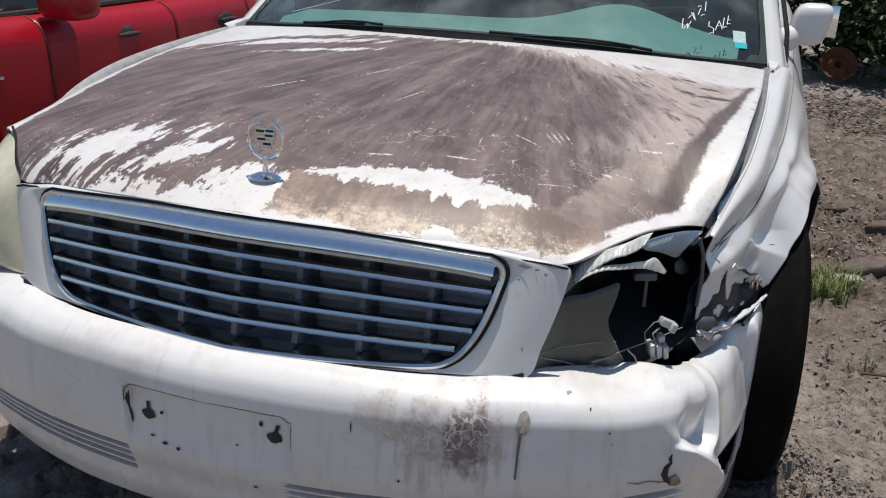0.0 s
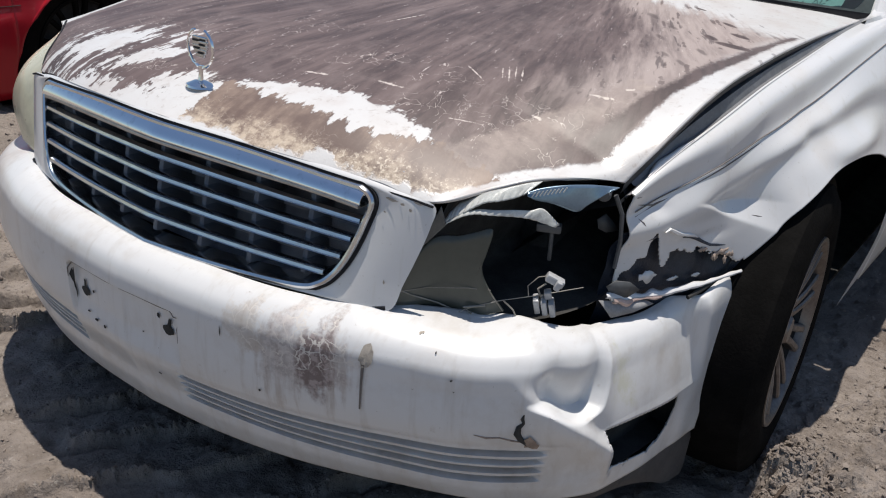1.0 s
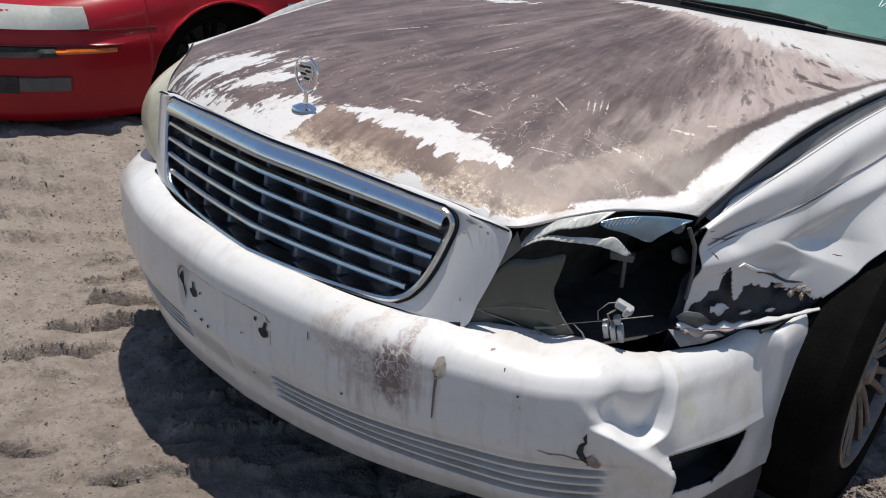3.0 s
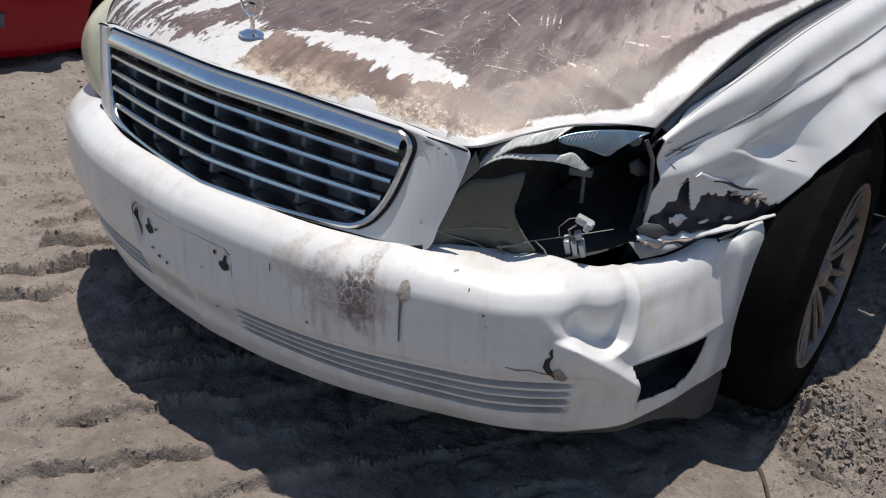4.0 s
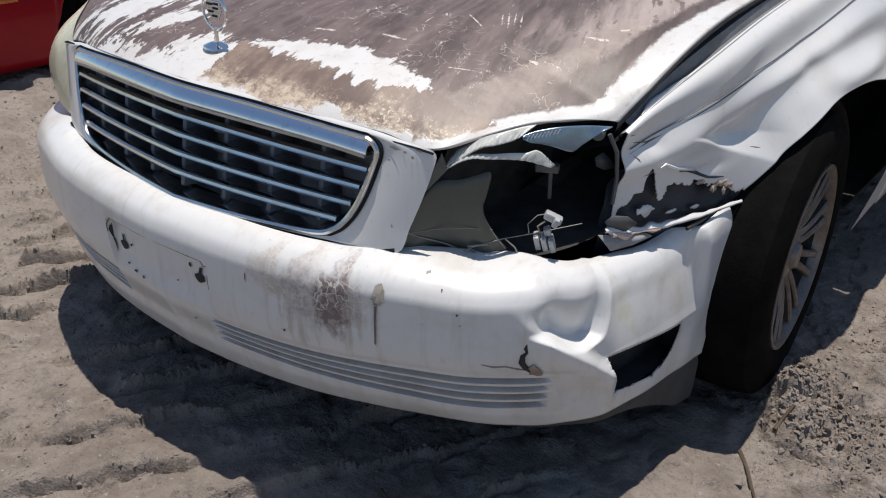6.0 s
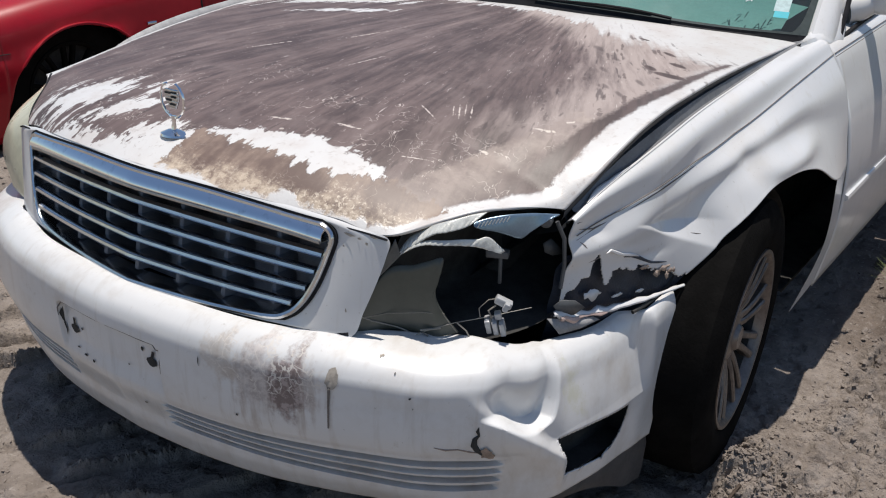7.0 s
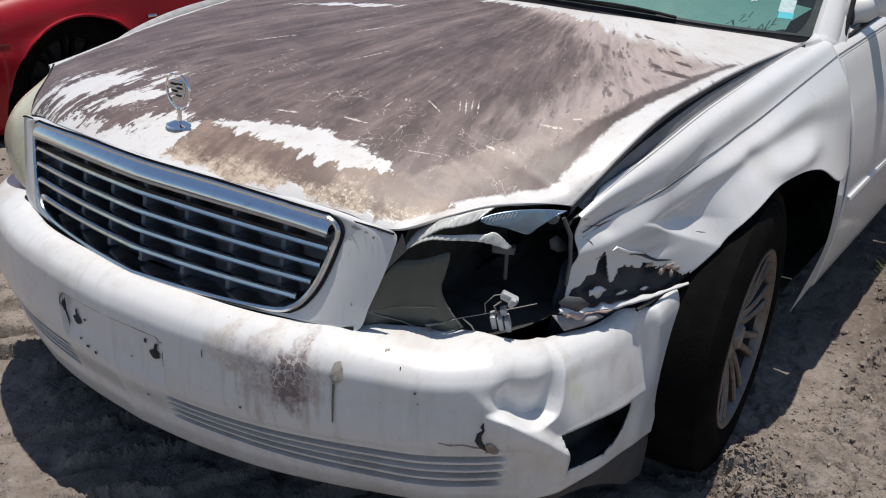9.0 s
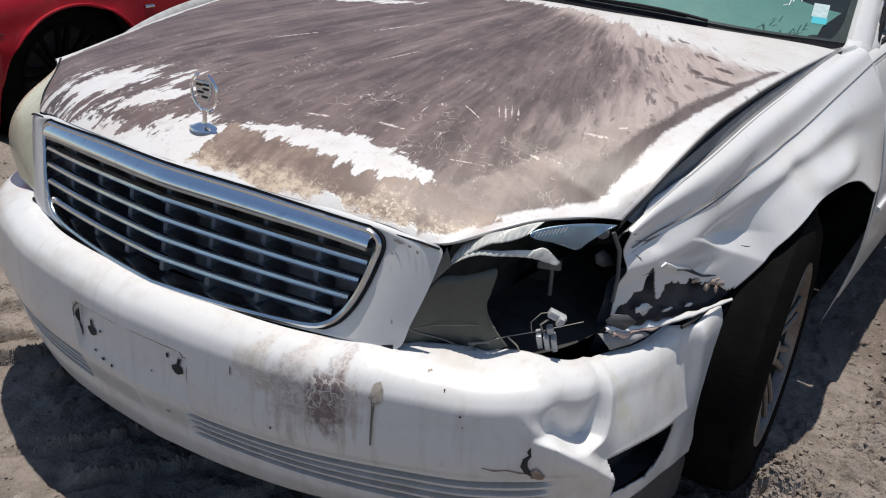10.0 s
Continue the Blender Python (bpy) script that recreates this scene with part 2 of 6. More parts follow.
e_diag = A(MU(SB(SB(py, 0.185), MU(SB(px, 0.555), 1.35)), 0.6), A(MU(jag, 0.13), MU(SB(1.0, ramp_n(nt, px, 0.40, 0.48)), 9.0)))
loose = ramp_n(nt, px, 0.06, -0.10)
e_front = A(SB(py, y_front), A(MU(per, MU(loose, 0.40)), MU(jag, 0.5)))


def disc(cx, cy, rx, ry, turn):
    """1 at the middle of an oval, 0 at its rim; turned by degrees."""
    ca, sa = math.cos(radians(turn)), math.sin(radians(turn))
    dx, dy = SB(px, cx), SB(py, cy)
    a, d = A(MU(dx, ca / rx), MU(dy, sa / rx)), SB(MU(dy, ca / ry), MU(dx, sa / ry))
    return SB(1.0, math_n(nt, "SQRT", A(MU(a, a), MU(d, d))))


# where the white paint still holds: beside the ornament, and along the rear edge
hold = MX(MX(disc(-0.40, 0.19, 0.17, 0.085, 28), disc(-0.22, 0.17, 0.13, 0.035, 40)), MX(MX(disc(-0.40, 1.08, 0.26, 0.040, 14), disc(-0.30, 0.98, 0.16, 0.022, 20)), disc(-0.03, 0.125, 0.10, 0.045, 15)))
st3 = noise_n(nt, polar2, 2.6, 6.0, 0.7)
e_hold = MU(A(MU(SB(hold, 0.34), 0.11), A(A(MU(per, 0.75), MU(jag, 0.55)), MU(SB(st3, 0.5), 0.22))), -1.0)
inner = MN(MN(MN(e_left, e_right), MN(MN(e_rear, e_front), e_hold)), e_diag)
soft = MU(ramp_n(nt, px, 0.30, 0.50), ramp_n(nt, py, 0.6, 0.8))
brown = ramp_n(nt, math_n(nt, "DIVIDE", inner, A(1.0, MU(soft, 7.0))), -0.003, 0.006)
# tail of dark stain along the side edge
line = MN(A(0.598, MU(py, 0.20)), A(0.640, MU(py, 0.148)))
thin = MU(ramp_n(nt, py, 0.70, 1.00), 0.012)
across = SB(px, line)
outer = ramp_n(nt, A(SB(SB(0.018, thin), across), MU(jag, 0.12)), -0.006, 0.006)
inner_edge = ramp_n(nt, A(A(SB(0.022, thin), across), MU(jag, 0.22)), -0.010, 0.010)
tail = MU(MU(outer, inner_edge), MU(ramp_n(nt, A(py, MU(SB(iso, 0.5), 0.2)), 0.32, 0.43), ramp_n(nt, py, 1.045, 1.03)))
fork = MX(disc(0.718, 0.880, 0.060, 0.014, -20), MX(MX(disc(0.700, 0.965, 0.034, 0.010, -30), disc(0.655, 0.920, 0.030, 0.010, -40)), MX(disc(0.645, 1.045, 0.028, 0.008, -35), disc(0.542, 1.134, 0.020, 0.006, -20))))
tail = MX(tail, ramp_n(nt, A(fork, MU(jag, 1.6)), 0.0, 0.35))
# thinned tan coat at the front
y_low = A(A(0.166, MU(ramp_n(nt, px, 0.38, 0.51), 0.062)), MU(SB(st2, 0.5), 0.05))
lip = A(A(0.050, MU(px, 0.05)), MU(MU(px, px), 0.2))
edge = SB(py, lip)
tan_in = MN(MN(A(SB(y_low, py), MU(jag, 0.38)), A(edge, MU(SB(iso, 0.5), 0.10))), MN(A(SB(px, 0.035), MU(jag, 0.6)), SB(0.66, px)))
tan = ramp_n(nt, MN(tan_in, A(e_diag, 0.015)), -0.002, 0.006)
x_tri = A(0.493, MU(SB(py, 0.235), 0.40))
tan2 = ramp_n(nt, MN(A(SB(px, x_tri), A(MU(jag, 0.22), MU(SB(iso, 0.5), 0.05))), MU(A(SB(0.60, py), MU(SB(iso, 0.5), 0.30)), 0.5)), -0.004, 0.014)
tan2 = MU(tan2, ramp_n(nt, A(SB(px, x_tri), MU(SB(iso, 0.5), 0.12)), 0.19, 0.03))
streak = A(MU(st1, 0.55), MU(st2, 0.45))
c_brown = mix_n(nt, ramp_n(nt, streak, 0.36, 0.60), (0.060, 0.039, 0.036), (0.142, 0.102, 0.094))
c_brown = mix_n(nt, MU(ramp_n(nt, st1, 0.54, 0.70), MU(ramp_n(nt, st2, 0.40, 0.60), 0.45)), c_brown, (0.30, 0.24, 0.222))
c_brown = mix_n(nt, MU(ramp_n(nt, iso, 0.48, 0.72), 0.45), c_brown, (0.19, 0.148, 0.138))
back, fore = MX(SB(py, 0.75), 0.0), MX(SB(0.75, py), 0.0)
x_pale = SB(SB(0.625, MU(MU(back, back), 2.2)), MU(MU(fore, fore), 1.0))
side = MU(ramp_n(nt, A(SB(px, x_pale), A(MU(SB(st1, 0.5), 0.22), MU(SB(st2, 0.5), 0.10))), -0.12, 0.05), ramp_n(nt, py, 0.42, 0.54))
c_brown = mix_n(nt, MU(side, A(MU(ramp_n(nt, st2, 0.34, 0.58), 0.22), 0.62)), c_brown, (0.40, 0.335, 0.305))
# drops that ran outward
cells = nd(nt, "ShaderNodeTexVoronoi", Vector=polar3, Scale=1.0)
spot = A(A(cells.outputs["Distance"], MU(SB(crumb, 0.5), 0.6)), MU(SB(iso, 0.5), 1.3))
drops = MU(ramp_n(nt, spot, 0.22, 0.12), ramp_n(nt, A(px, MU(py, 0.4)), 0.25, 0.6))
c_brown = mix_n(nt, MU(drops, 0.6), c_brown, (0.070, 0.048, 0.044))
c_brown = mix_n(nt, MU(ramp_n(nt, noise_n(nt, polar2, 1.3, 3.0, 0.6), 0.60, 0.68), 0.65), c_brown, (0.050, 0.034, 0.032))
# larger drops, with tails that ran down the slope
comet = None
for cx, cy, rx, ry, turn in ((.517, .588, .090, .017, -57), (.497, .572, .042, .008, -57), (.528, .662, .014, .009, -50), (.503, .834, .020, .009, -50), (.470, .835, .013, .006, -50), (.487, 1.0, .024, .008, -40),
                             (.321, .921, .022, .008, -70), (.680, .812, .022, .005, -45), (.626, .760, .020, .005, -45), (.678, .722, .022, .005, -45), (.458, .551, .034, .006, -62), (.428, .556, .030, .006, -62),
                             (.520, .366, .040, .007, -42), (.30, .78, .030, .008, -75), (.36, .70, .022, .006, -68), (.40, .93, .018, .007, -60), (.57, .86, .020, .006, -48), (.23, .86, .026, .008, -80), (.56, .945, .018, .006, -40), (.34, .60, .030, .006, -70)):
    one = disc(cx, cy, rx * 1.5, ry * 1.7, turn)
    comet = one if comet is None else MX(comet, one)
c_brown = mix_n(nt, MU(ramp_n(nt, A(comet, A(MU(SB(crumb, 0.5), 0.8), MU(SB(iso, 0.5), 0.8))), 0.10, 0.75), 0.60), c_brown, (0.068, 0.047, 0.043))
scuff = ramp_n(nt, noise_n(nt, polar2, 3.2, 5.0, 0.8), 0.635, 0.665)
c_brown = mix_n(nt, MU(scuff, 0.70), c_brown, (0.55, 0.49, 0.46))
# hairline scratches down to the pale undercoat
hair = nd(nt, "ShaderNodeTexVoronoi", Vector=nd(nt, "ShaderNodeVectorMath", i0=co, i1=nd(nt, "ShaderNodeTexNoise", Vector=co, Scale=9.0, Detail=3.0).outputs["Color"]).outputs[0], Scale=5.5)
hair.feature = "DISTANCE_TO_EDGE"
hairs = MU(MU(ramp_n(nt, hair.outputs["Distance"], 0.0105, 0.0035), ramp_n(nt, noise_n(nt, co, 7.0, 3.0), 0.50, 0.58)), MU(ramp_n(nt, crumb, 0.36, 0.50), ramp_n(nt, py, 0.62, 0.40)))
scar = None
for cx, cy, rx, ry, turn in ((.302, .309, .032, .005, 4), (.160, .270, .034, .005, 12), (.442, .490, .030, .0022, -58), (.452, .497, .030, .0022, -60), (.463, .503, .026, .0022, -60), (.432, .483, .022, .0020, -58), (.630, .514, .020, .006, 12),
                             (.395, .448, .028, .0024, -30), (.475, .292, .026, .0022, 30), (.655, .560, .012, .004, 30), (.56, .40, .010, .004, 0), (-.05, .80, .05, .004, 62), (-.22, .62, .06, .004, 50), (.09, .62, .05, .003, 70)):
    one = disc(cx, cy, rx * 1.25, ry * 1.0, turn)
    scar = one if scar is None else MX(scar, one)
scars = ramp_n(nt, A(scar, MU(SB(noise_n(nt, co, 120.0, 3.0, 0.7), 0.5), 3.6)), 0.25, 0.55)
scuff = MX(scuff, MX(MU(hairs, 1.2), MU(scars, 1.25)))
c_brown = mix_n(nt, MU(MX(hairs, scars), 0.8), c_brown, (0.62, 0.55, 0.50))
c_tan = mix_n(nt, ramp_n(nt, A(MU(iso, 0.6), MU(st2, 0.4)), 0.40, 0.60), (0.132, 0.089, 0.073), (0.250, 0.183, 0.143))
cream = MU(ramp_n(nt, A(SB(0.042, edge), A(MU(SB(iso, 0.5), 0.13), MU(jag, 0.25))), 0.0, 0.05), ramp_n(nt, crumb, 0.32, 0.62))
c_tan = mix_n(nt, MU(cream, 0.85), c_tan, (0.58, 0.48, 0.37))
c_tan = mix_n(nt, MU(MU(MU(ramp_n(nt, A(SB(0.052, edge), MU(SB(iso, 0.5), 0.16)), 0.0, 0.04), A(0.45, MU(ramp_n(nt, px, 0.25, 0.42), 0.55))), ramp_n(nt, noise_n(nt, co, 130.0, 4.0, 0.75), 0.54, 0.60)), 0.85), c_tan, (0.66, 0.57, 0.46))
c_tan = mix_n(nt, MU(scuff, 0.3), c_tan, (0.55, 0.48, 0.40))
c_white = mix_n(nt, MU(ramp_n(nt, iso, 0.42, 0.75), 0.55), (0.64, 0.63, 0.615), (0.52, 0.455, 0.41))
c_white = mix_n(nt, MU(ramp_n(nt, crumb, 0.55, 0.68), 0.40), c_white, (0.36, 0.30, 0.26))
col = mix_n(nt, brown, c_white, c_brown)
beyond = MU(MU(drops, ramp_n(nt, inner, -0.10, -0.03)), MU(ramp_n(nt, py, 0.6, 0.75), ramp_n(nt, px, 0.25, 0.4)))
col = mix_n(nt, MU(beyond, 0.55), col, (0.13, 0.095, 0.085))
c_pale = mix_n(nt, ramp_n(nt, iso, 0.40, 0.62), (0.235, 0.185, 0.162), (0.44, 0.365, 0.31))
col = mix_n(nt, MU(tan2, MU(brown, 0.50)), col, mix_n(nt, MU(scuff, 0.8), c_pale, (0.62, 0.55, 0.47)))
col = mix_n(nt, MU(tail, 0.95), col, mix_n(nt, ramp_n(nt, st2, 0.40, 0.60), (0.056, 0.037, 0.033), (0.092, 0.063, 0.057)))
col = mix_n(nt, tan, col, c_tan)
bare = MX(MX(brown, tan), tail)
put(nt, b, Base_Color=col, Roughness=A(0.34, MU(bare, 0.16)), Coat_Weight=MU(SB(1.0, bare), 0.3), Coat_Roughness=0.18, Specular_IOR_Level=0.5,
    Normal=bump_n(nt, SB(1.0, bare), 0.5, 0.0015, bump_n(nt, crumb, 0.16, 0.003)))

# bumper: white, with burnt-on stains and runs
M_BUMP, nt, b, co = base_mat("stained_bumper_paint")
px, py, pz = xyz(nt, co)
iso, crumb = noise_n(nt, co, 22.0, 6.0, 0.65), noise_n(nt, co, 90.0, 4.0, 0.7)
flow = noise_n(nt, nd(nt, "ShaderNodeMapping", Vector=co, Scale=(45.0, 20.0, 5.0)).outputs[0], 1.0, 5.0, 0.6)


def oval(cx, cz, rx, rz, X=None):
    u, w = MU(SB(px if X is None else X, cx), 1.0 / rx), MU(SB(pz, cz), 1.0 / rz)
    return SB(1.0, math_n(nt, "SQRT", A(MU(u, u), MU(w, w))))


A = lambda *v: math_n(nt, "ADD", *v)
SB = lambda *v: math_n(nt, "SUBTRACT", *v)
MU = lambda *v: math_n(nt, "MULTIPLY", *v)
MX = lambda *v: math_n(nt, "MAXIMUM", *v)
rag = A(A(MU(SB(iso, 0.5), 2.2), MU(SB(flow, 0.5), 0.8)), MU(SB(crumb, 0.5), 0.6))
s1 = MU(ramp_n(nt, A(oval(0.405, 0.475, 0.125, 0.080), rag), 0.05, 0.60), 0.66)
s2 = MU(ramp_n(nt, A(oval(0.438, 0.475, 0.042, 0.080), MU(rag, 0.8)), -0.05, 0.45), 0.90)
s4 = MU(MU(ramp_n(nt, A(oval(0.40, 0.45, 0.17, 0.13), MU(rag, 0.5)), 0.1, 0.6), ramp_n(nt, flow, 0.46, 0.64)), 0.55)
s3 = MU(ramp_n(nt, A(oval(0.30, 0.49, 0.06, 0.06), rag), 0.1, 0.6), 0.5)
c = mix_n(nt, MU(ramp_n(nt, noise_n(nt, co, 6.0, 6.0, 0.65), 0.5, 0.75), 0.50), WHITE, (0.47, 0.42, 0.365))
c = mix_n(nt, MU(ramp_n(nt, flow, 0.50, 0.72), 0.30), c, (0.42, 0.375, 0.32))
c = mix_n(nt, MU(ramp_n(nt, noise_n(nt, co, 28.0, 6.0, 0.75), 0.60, 0.72), 0.35), c, (0.40, 0.36, 0.31))
c = mix_n(nt, MU(ramp_n(nt, pz, 0.37, 0.30), MU(ramp_n(nt, iso, 0.35, 0.65), 0.25)), c, (0.45, 0.40, 0.34))
c = mix_n(nt, s4, c, (0.36, 0.30, 0.26))
c = mix_n(nt, s1, c, mix_n(nt, ramp_n(nt, crumb, 0.4, 0.6), (0.30, 0.245, 0.225), (0.52, 0.46, 0.43)))
c = mix_n(nt, s2, c, mix_n(nt, ramp_n(nt, crumb, 0.45, 0.62), (0.155, 0.112, 0.105), (0.36, 0.295, 0.28)))
c = mix_n(nt, s3, c, (0.45, 0.38, 0.31))
craze = nd(nt, "ShaderNodeTexVoronoi", Vector=nd(nt, "ShaderNodeVectorMath", i0=co, i1=nd(nt, "ShaderNodeMapping", Vector=nd(nt, "ShaderNodeTexNoise", Vector=co, Scale=30.0, Detail=4.0).outputs["Color"], Scale=(0.05, 0.05, 0.05)).outputs[0]).outputs[0], Scale=46.0)
craze.feature = "DISTANCE_TO_EDGE"
c = mix_n(nt, MU(MU(ramp_n(nt, craze.outputs["Distance"], 0.070, 0.025), ramp_n(nt, noise_n(nt, co, 18.0, 3.0), 0.40, 0.52)), MU(ramp_n(nt, A(oval(0.385, 0.500, 0.15, 0.055), rag), 0.0, 0.4), 0.9)), c, (0.64, 0.60, 0.55))
c = mix_n(nt, MU(ramp_n(nt, A(oval(0.33, 0.43, 0.05, 0.10, py), A(rag, MU(ramp_n(nt, px, 0.8, 0.7), -9.0))), 0.3, 0.9), 0.42), c, (0.50, 0.49, 0.30))
c = mix_n(nt, MU(ramp_n(nt, crumb, 0.69, 0.74), 0.6), c, (0.25, 0.22, 0.18))
put(nt, b, Base_Color=c, Roughness=A(0.30, MU(MX(s1, s2), 0.4)), Coat_Weight=0.35, Coat_Roughness=0.15, Normal=bump_n(nt, iso, 0.10, 0.003))

# glass: tinted, with a film of dust and its own gloss
M_GLASS, nt, b, co = base_mat("tinted_glass")
nt.nodes.remove(b)
clear = nd(nt, "ShaderNodeBsdfTransparent", Color=(0.50, 0.72, 0.69, 1.0)).outputs[0]
gloss = nd(nt, "ShaderNodeBsdfGlossy", Color=(1, 1, 1, 1), Roughness=0.03).outputs[0]
dust = nd(nt, "ShaderNodeBsdfDiffuse", Color=(0.55, 0.60, 0.58, 1.0)).outputs[0]
film = math_n(nt, "ADD", math_n(nt, "MULTIPLY", ramp_n(nt, noise_n(nt, co, 3.5, 5.0, 0.6), 0.42, 0.75), 0.16), 0.03)
m1 = nd(nt, "ShaderNodeMixShader", i0=film, i1=clear, i2=dust).outputs[0]
fr = nd(nt, "ShaderNodeFresnel", IOR=1.45).outputs[0]
m2 = nd(nt, "ShaderNodeMixShader", i0=fr, i1=m1, i2=gloss).outputs[0]
nt.links.new(m2, nt.nodes["Material Output"].inputs[0])

# what is left of the headlamp: clouded plastic
M_EDGE = simple("grey_lens_rim", (0.13, 0.135, 0.13), 0.35, 0.0, 0.3, 30.0)
M_CLOUD = simple("clouded_lens", (0.66, 0.67, 0.63), 0.25, 0.0, 0.35, 40.0, 0.2, 0.5)
M_SMOKE = simple("smoked_lens", (0.085, 0.092, 0.078), 0.35, 0.0, 0.2, 10.0)
M_REFL = simple("clouded_reflector", (0.22, 0.31, 0.40), 0.22, 0.55, 0.3, 30.0)
M_COPPER = simple("wire_sheath", (0.30, 0.28, 0.24), 0.5, 0.0, 0.3, 60.0)
M_TEAL = simple("teal_grey_vinyl", (0.13, 0.26, 0.26), 0.6, 0.0, 0.2, 8.0, 0.1)
M_PAPER = simple("faded_paper", (0.42, 0.56, 0.57), 0.6, 0.0, 0.3, 60.0)
M_CYAN = simple("cyan_print", (0.02, 0.42, 0.50), 0.4, 0.0, 0.15, 40.0)
M_CHALK = simple("white_marker", (0.85, 0.87, 0.87), 0.7, 0.0, 0.2, 80.0)
M_STRIPE = simple("grey_pinstripe", (0.17, 0.15, 0.14), 0.5, 0.0, 0.3, 30.0)
M_TORN = simple("torn_primer", (0.42, 0.33, 0.27), 0.7, 0.0, 0.5, 60.0, 0.4)
M_PINK = simple("pink_primer", (0.62, 0.47, 0.42), 0.6, 0.0, 0.35, 70.0, 0.3)
M_DROP = simple("dried_drop", (0.46, 0.41, 0.35), 0.6, 0.0, 0.35, 90.0, 0.3)
M_LEAF = simple("leaf", (0.055, 0.095, 0.025), 0.55, 0.0, 0.6, 30.0)
M_GRASS = simple("grass_blade", (0.17, 0.22, 0.055), 0.6, 0.0, 0.5, 9.0)
M_TWIG = simple("dry_twig", (0.10, 0.07, 0.05), 0.85, 0.0, 0.5, 40.0)
M_LITTER = simple("dead_leaf", (0.060, 0.044, 0.032), 0.9, 0.0, 0.6, 25.0)
M_HEADR = simple("hazed_headlamp", (0.48, 0.50, 0.46), 0.2, 0.0, 0.25, 7.0, 0.0, 0.6)

M_BARK = simple("dry_bark", (0.30, 0.255, 0.21), 0.85, 0.0, 0.45, 40.0)
M_STONE = simple("broken_concrete", (0.36, 0.34, 0.315), 0.9, 0.0, 0.35, 25.0, 0.4)
M_EARTH = simple("caked_mud", (0.13, 0.100, 0.082), 0.92, 0.0, 0.45, 25.0, 0.5)
M_CRUMB = simple("mud_crumb", (0.235, 0.198, 0.172), 0.95, 0.0, 0.35, 30.0, 0.3)
# mud
M_MUD, nt, b, co = base_mat("dry_mud")
big, mid, fine = noise_n(nt, co, 1.3, 5.0, 0.6), noise_n(nt, co, 9.0, 6.0, 0.65), noise_n(nt, co, 90.0, 5.0, 0.7)
px, py, pz = xyz(nt, co)
damp = ramp_n(nt, math_n(nt, "ADD", math_n(nt, "MULTIPLY", big, 0.6), math_n(nt, "MULTIPLY", mid, 0.4)), 0.48, 0.62)
c = mix_n(nt, ramp_n(nt, mid, 0.36, 0.64), (0.190, 0.160, 0.138), (0.295, 0.255, 0.224))
c = mix_n(nt, math_n(nt, "MULTIPLY", damp, 0.38), c, (0.17, 0.140, 0.119))
c = mix_n(nt, math_n(nt, "MULTIPLY", ramp_n(nt, math_n(nt, "ADD", px, math_n(nt, "MULTIPLY", math_n(nt, "SUBTRACT", big, 0.5), 1.2)), -0.35, -1.1), 0.25), c, (0.36, 0.315, 0.272))
ragged = math_n(nt, "ADD", math_n(nt, "MULTIPLY", math_n(nt, "SUBTRACT", mid, 0.5), 0.9), math_n(nt, "MULTIPLY", math_n(nt, "SUBTRACT", big, 0.5), 1.6))
du = math_n(nt, "MULTIPLY", math_n(nt, "SUBTRACT", px, 1.60), 1.0 / 0.85)
dv = math_n(nt, "MULTIPLY", math_n(nt, "SUBTRACT", py, 4.3), 1.0 / 2.6)
away = math_n(nt, "SQRT", math_n(nt, "ADD", math_n(nt, "MULTIPLY", du, du), math_n(nt, "MULTIPLY", dv, dv)))
wet = ramp_n(nt, math_n(nt, "ADD", math_n(nt, "SUBTRACT", 1.0, away), ragged), -0.30, 0.15)
c = mix_n(nt, math_n(nt, "MULTIPLY", wet, 0.85), c, mix_n(nt, ramp_n(nt, mid, 0.4, 0.6), (0.070, 0.051, 0.041), (0.155, 0.122, 0.100)))
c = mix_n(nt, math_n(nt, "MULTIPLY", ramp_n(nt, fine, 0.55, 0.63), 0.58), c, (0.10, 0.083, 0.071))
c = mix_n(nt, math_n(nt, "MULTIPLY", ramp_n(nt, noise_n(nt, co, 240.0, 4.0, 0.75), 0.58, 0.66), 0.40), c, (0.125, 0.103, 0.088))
c = mix_n(nt, math_n(nt, "MULTIPLY", ramp_n(nt, noise_n(nt, co, 45.0, 6.0, 0.8), 0.57, 0.62), 0.5), c, (0.37, 0.33, 0.292))
c = mix_n(nt, math_n(nt, "MULTIPLY", ramp_n(nt, noise_n(nt, co, 60.0, 2.0), 0.69, 0.73), 0.6), c, (0.40, 0.37, 0.33))
lumps = noise_n(nt, co, 34.0, 6.0, 0.7)
hgt = math_n(nt, "ADD", math_n(nt, "MULTIPLY", mid, 0.45), math_n(nt, "ADD", math_n(nt, "MULTIPLY", fine, 0.2), math_n(nt, "MULTIPLY", lumps, 0.45)))
c = mix_n(nt, math_n(nt, "MULTIPLY", ramp_n(nt, lumps, 0.58, 0.70), 0.32), c, (0.13, 0.108, 0.094))
put(nt, b, Base_Color=c, Roughness=0.92, Specular_IOR_Level=0.25, Normal=bump_n(nt, hgt, 1.0, 0.030))


# ---- ground ----
def ridge_phase(x, y):
    """How far a place lies behind the step of its tread ridge, 0 to 1, and how well the ridge has kept."""
    q = -.85 * x + .53 * y - .29 + .014 * fuzz(x, y, 0, 6.0, 14, 2) + .008 * fuzz(x, y, 0, 40.0, 33, 3)
    on = step(-.15, .30, fuzz(x, y, 0, 9.0, 15, 3) + .55) * step(1.0, .3, x) * step(-3.4, -2.4, x) * step(.75, .15, y) * step(-1.0, -.7, y)
    return (q / .149) % 1.0, on


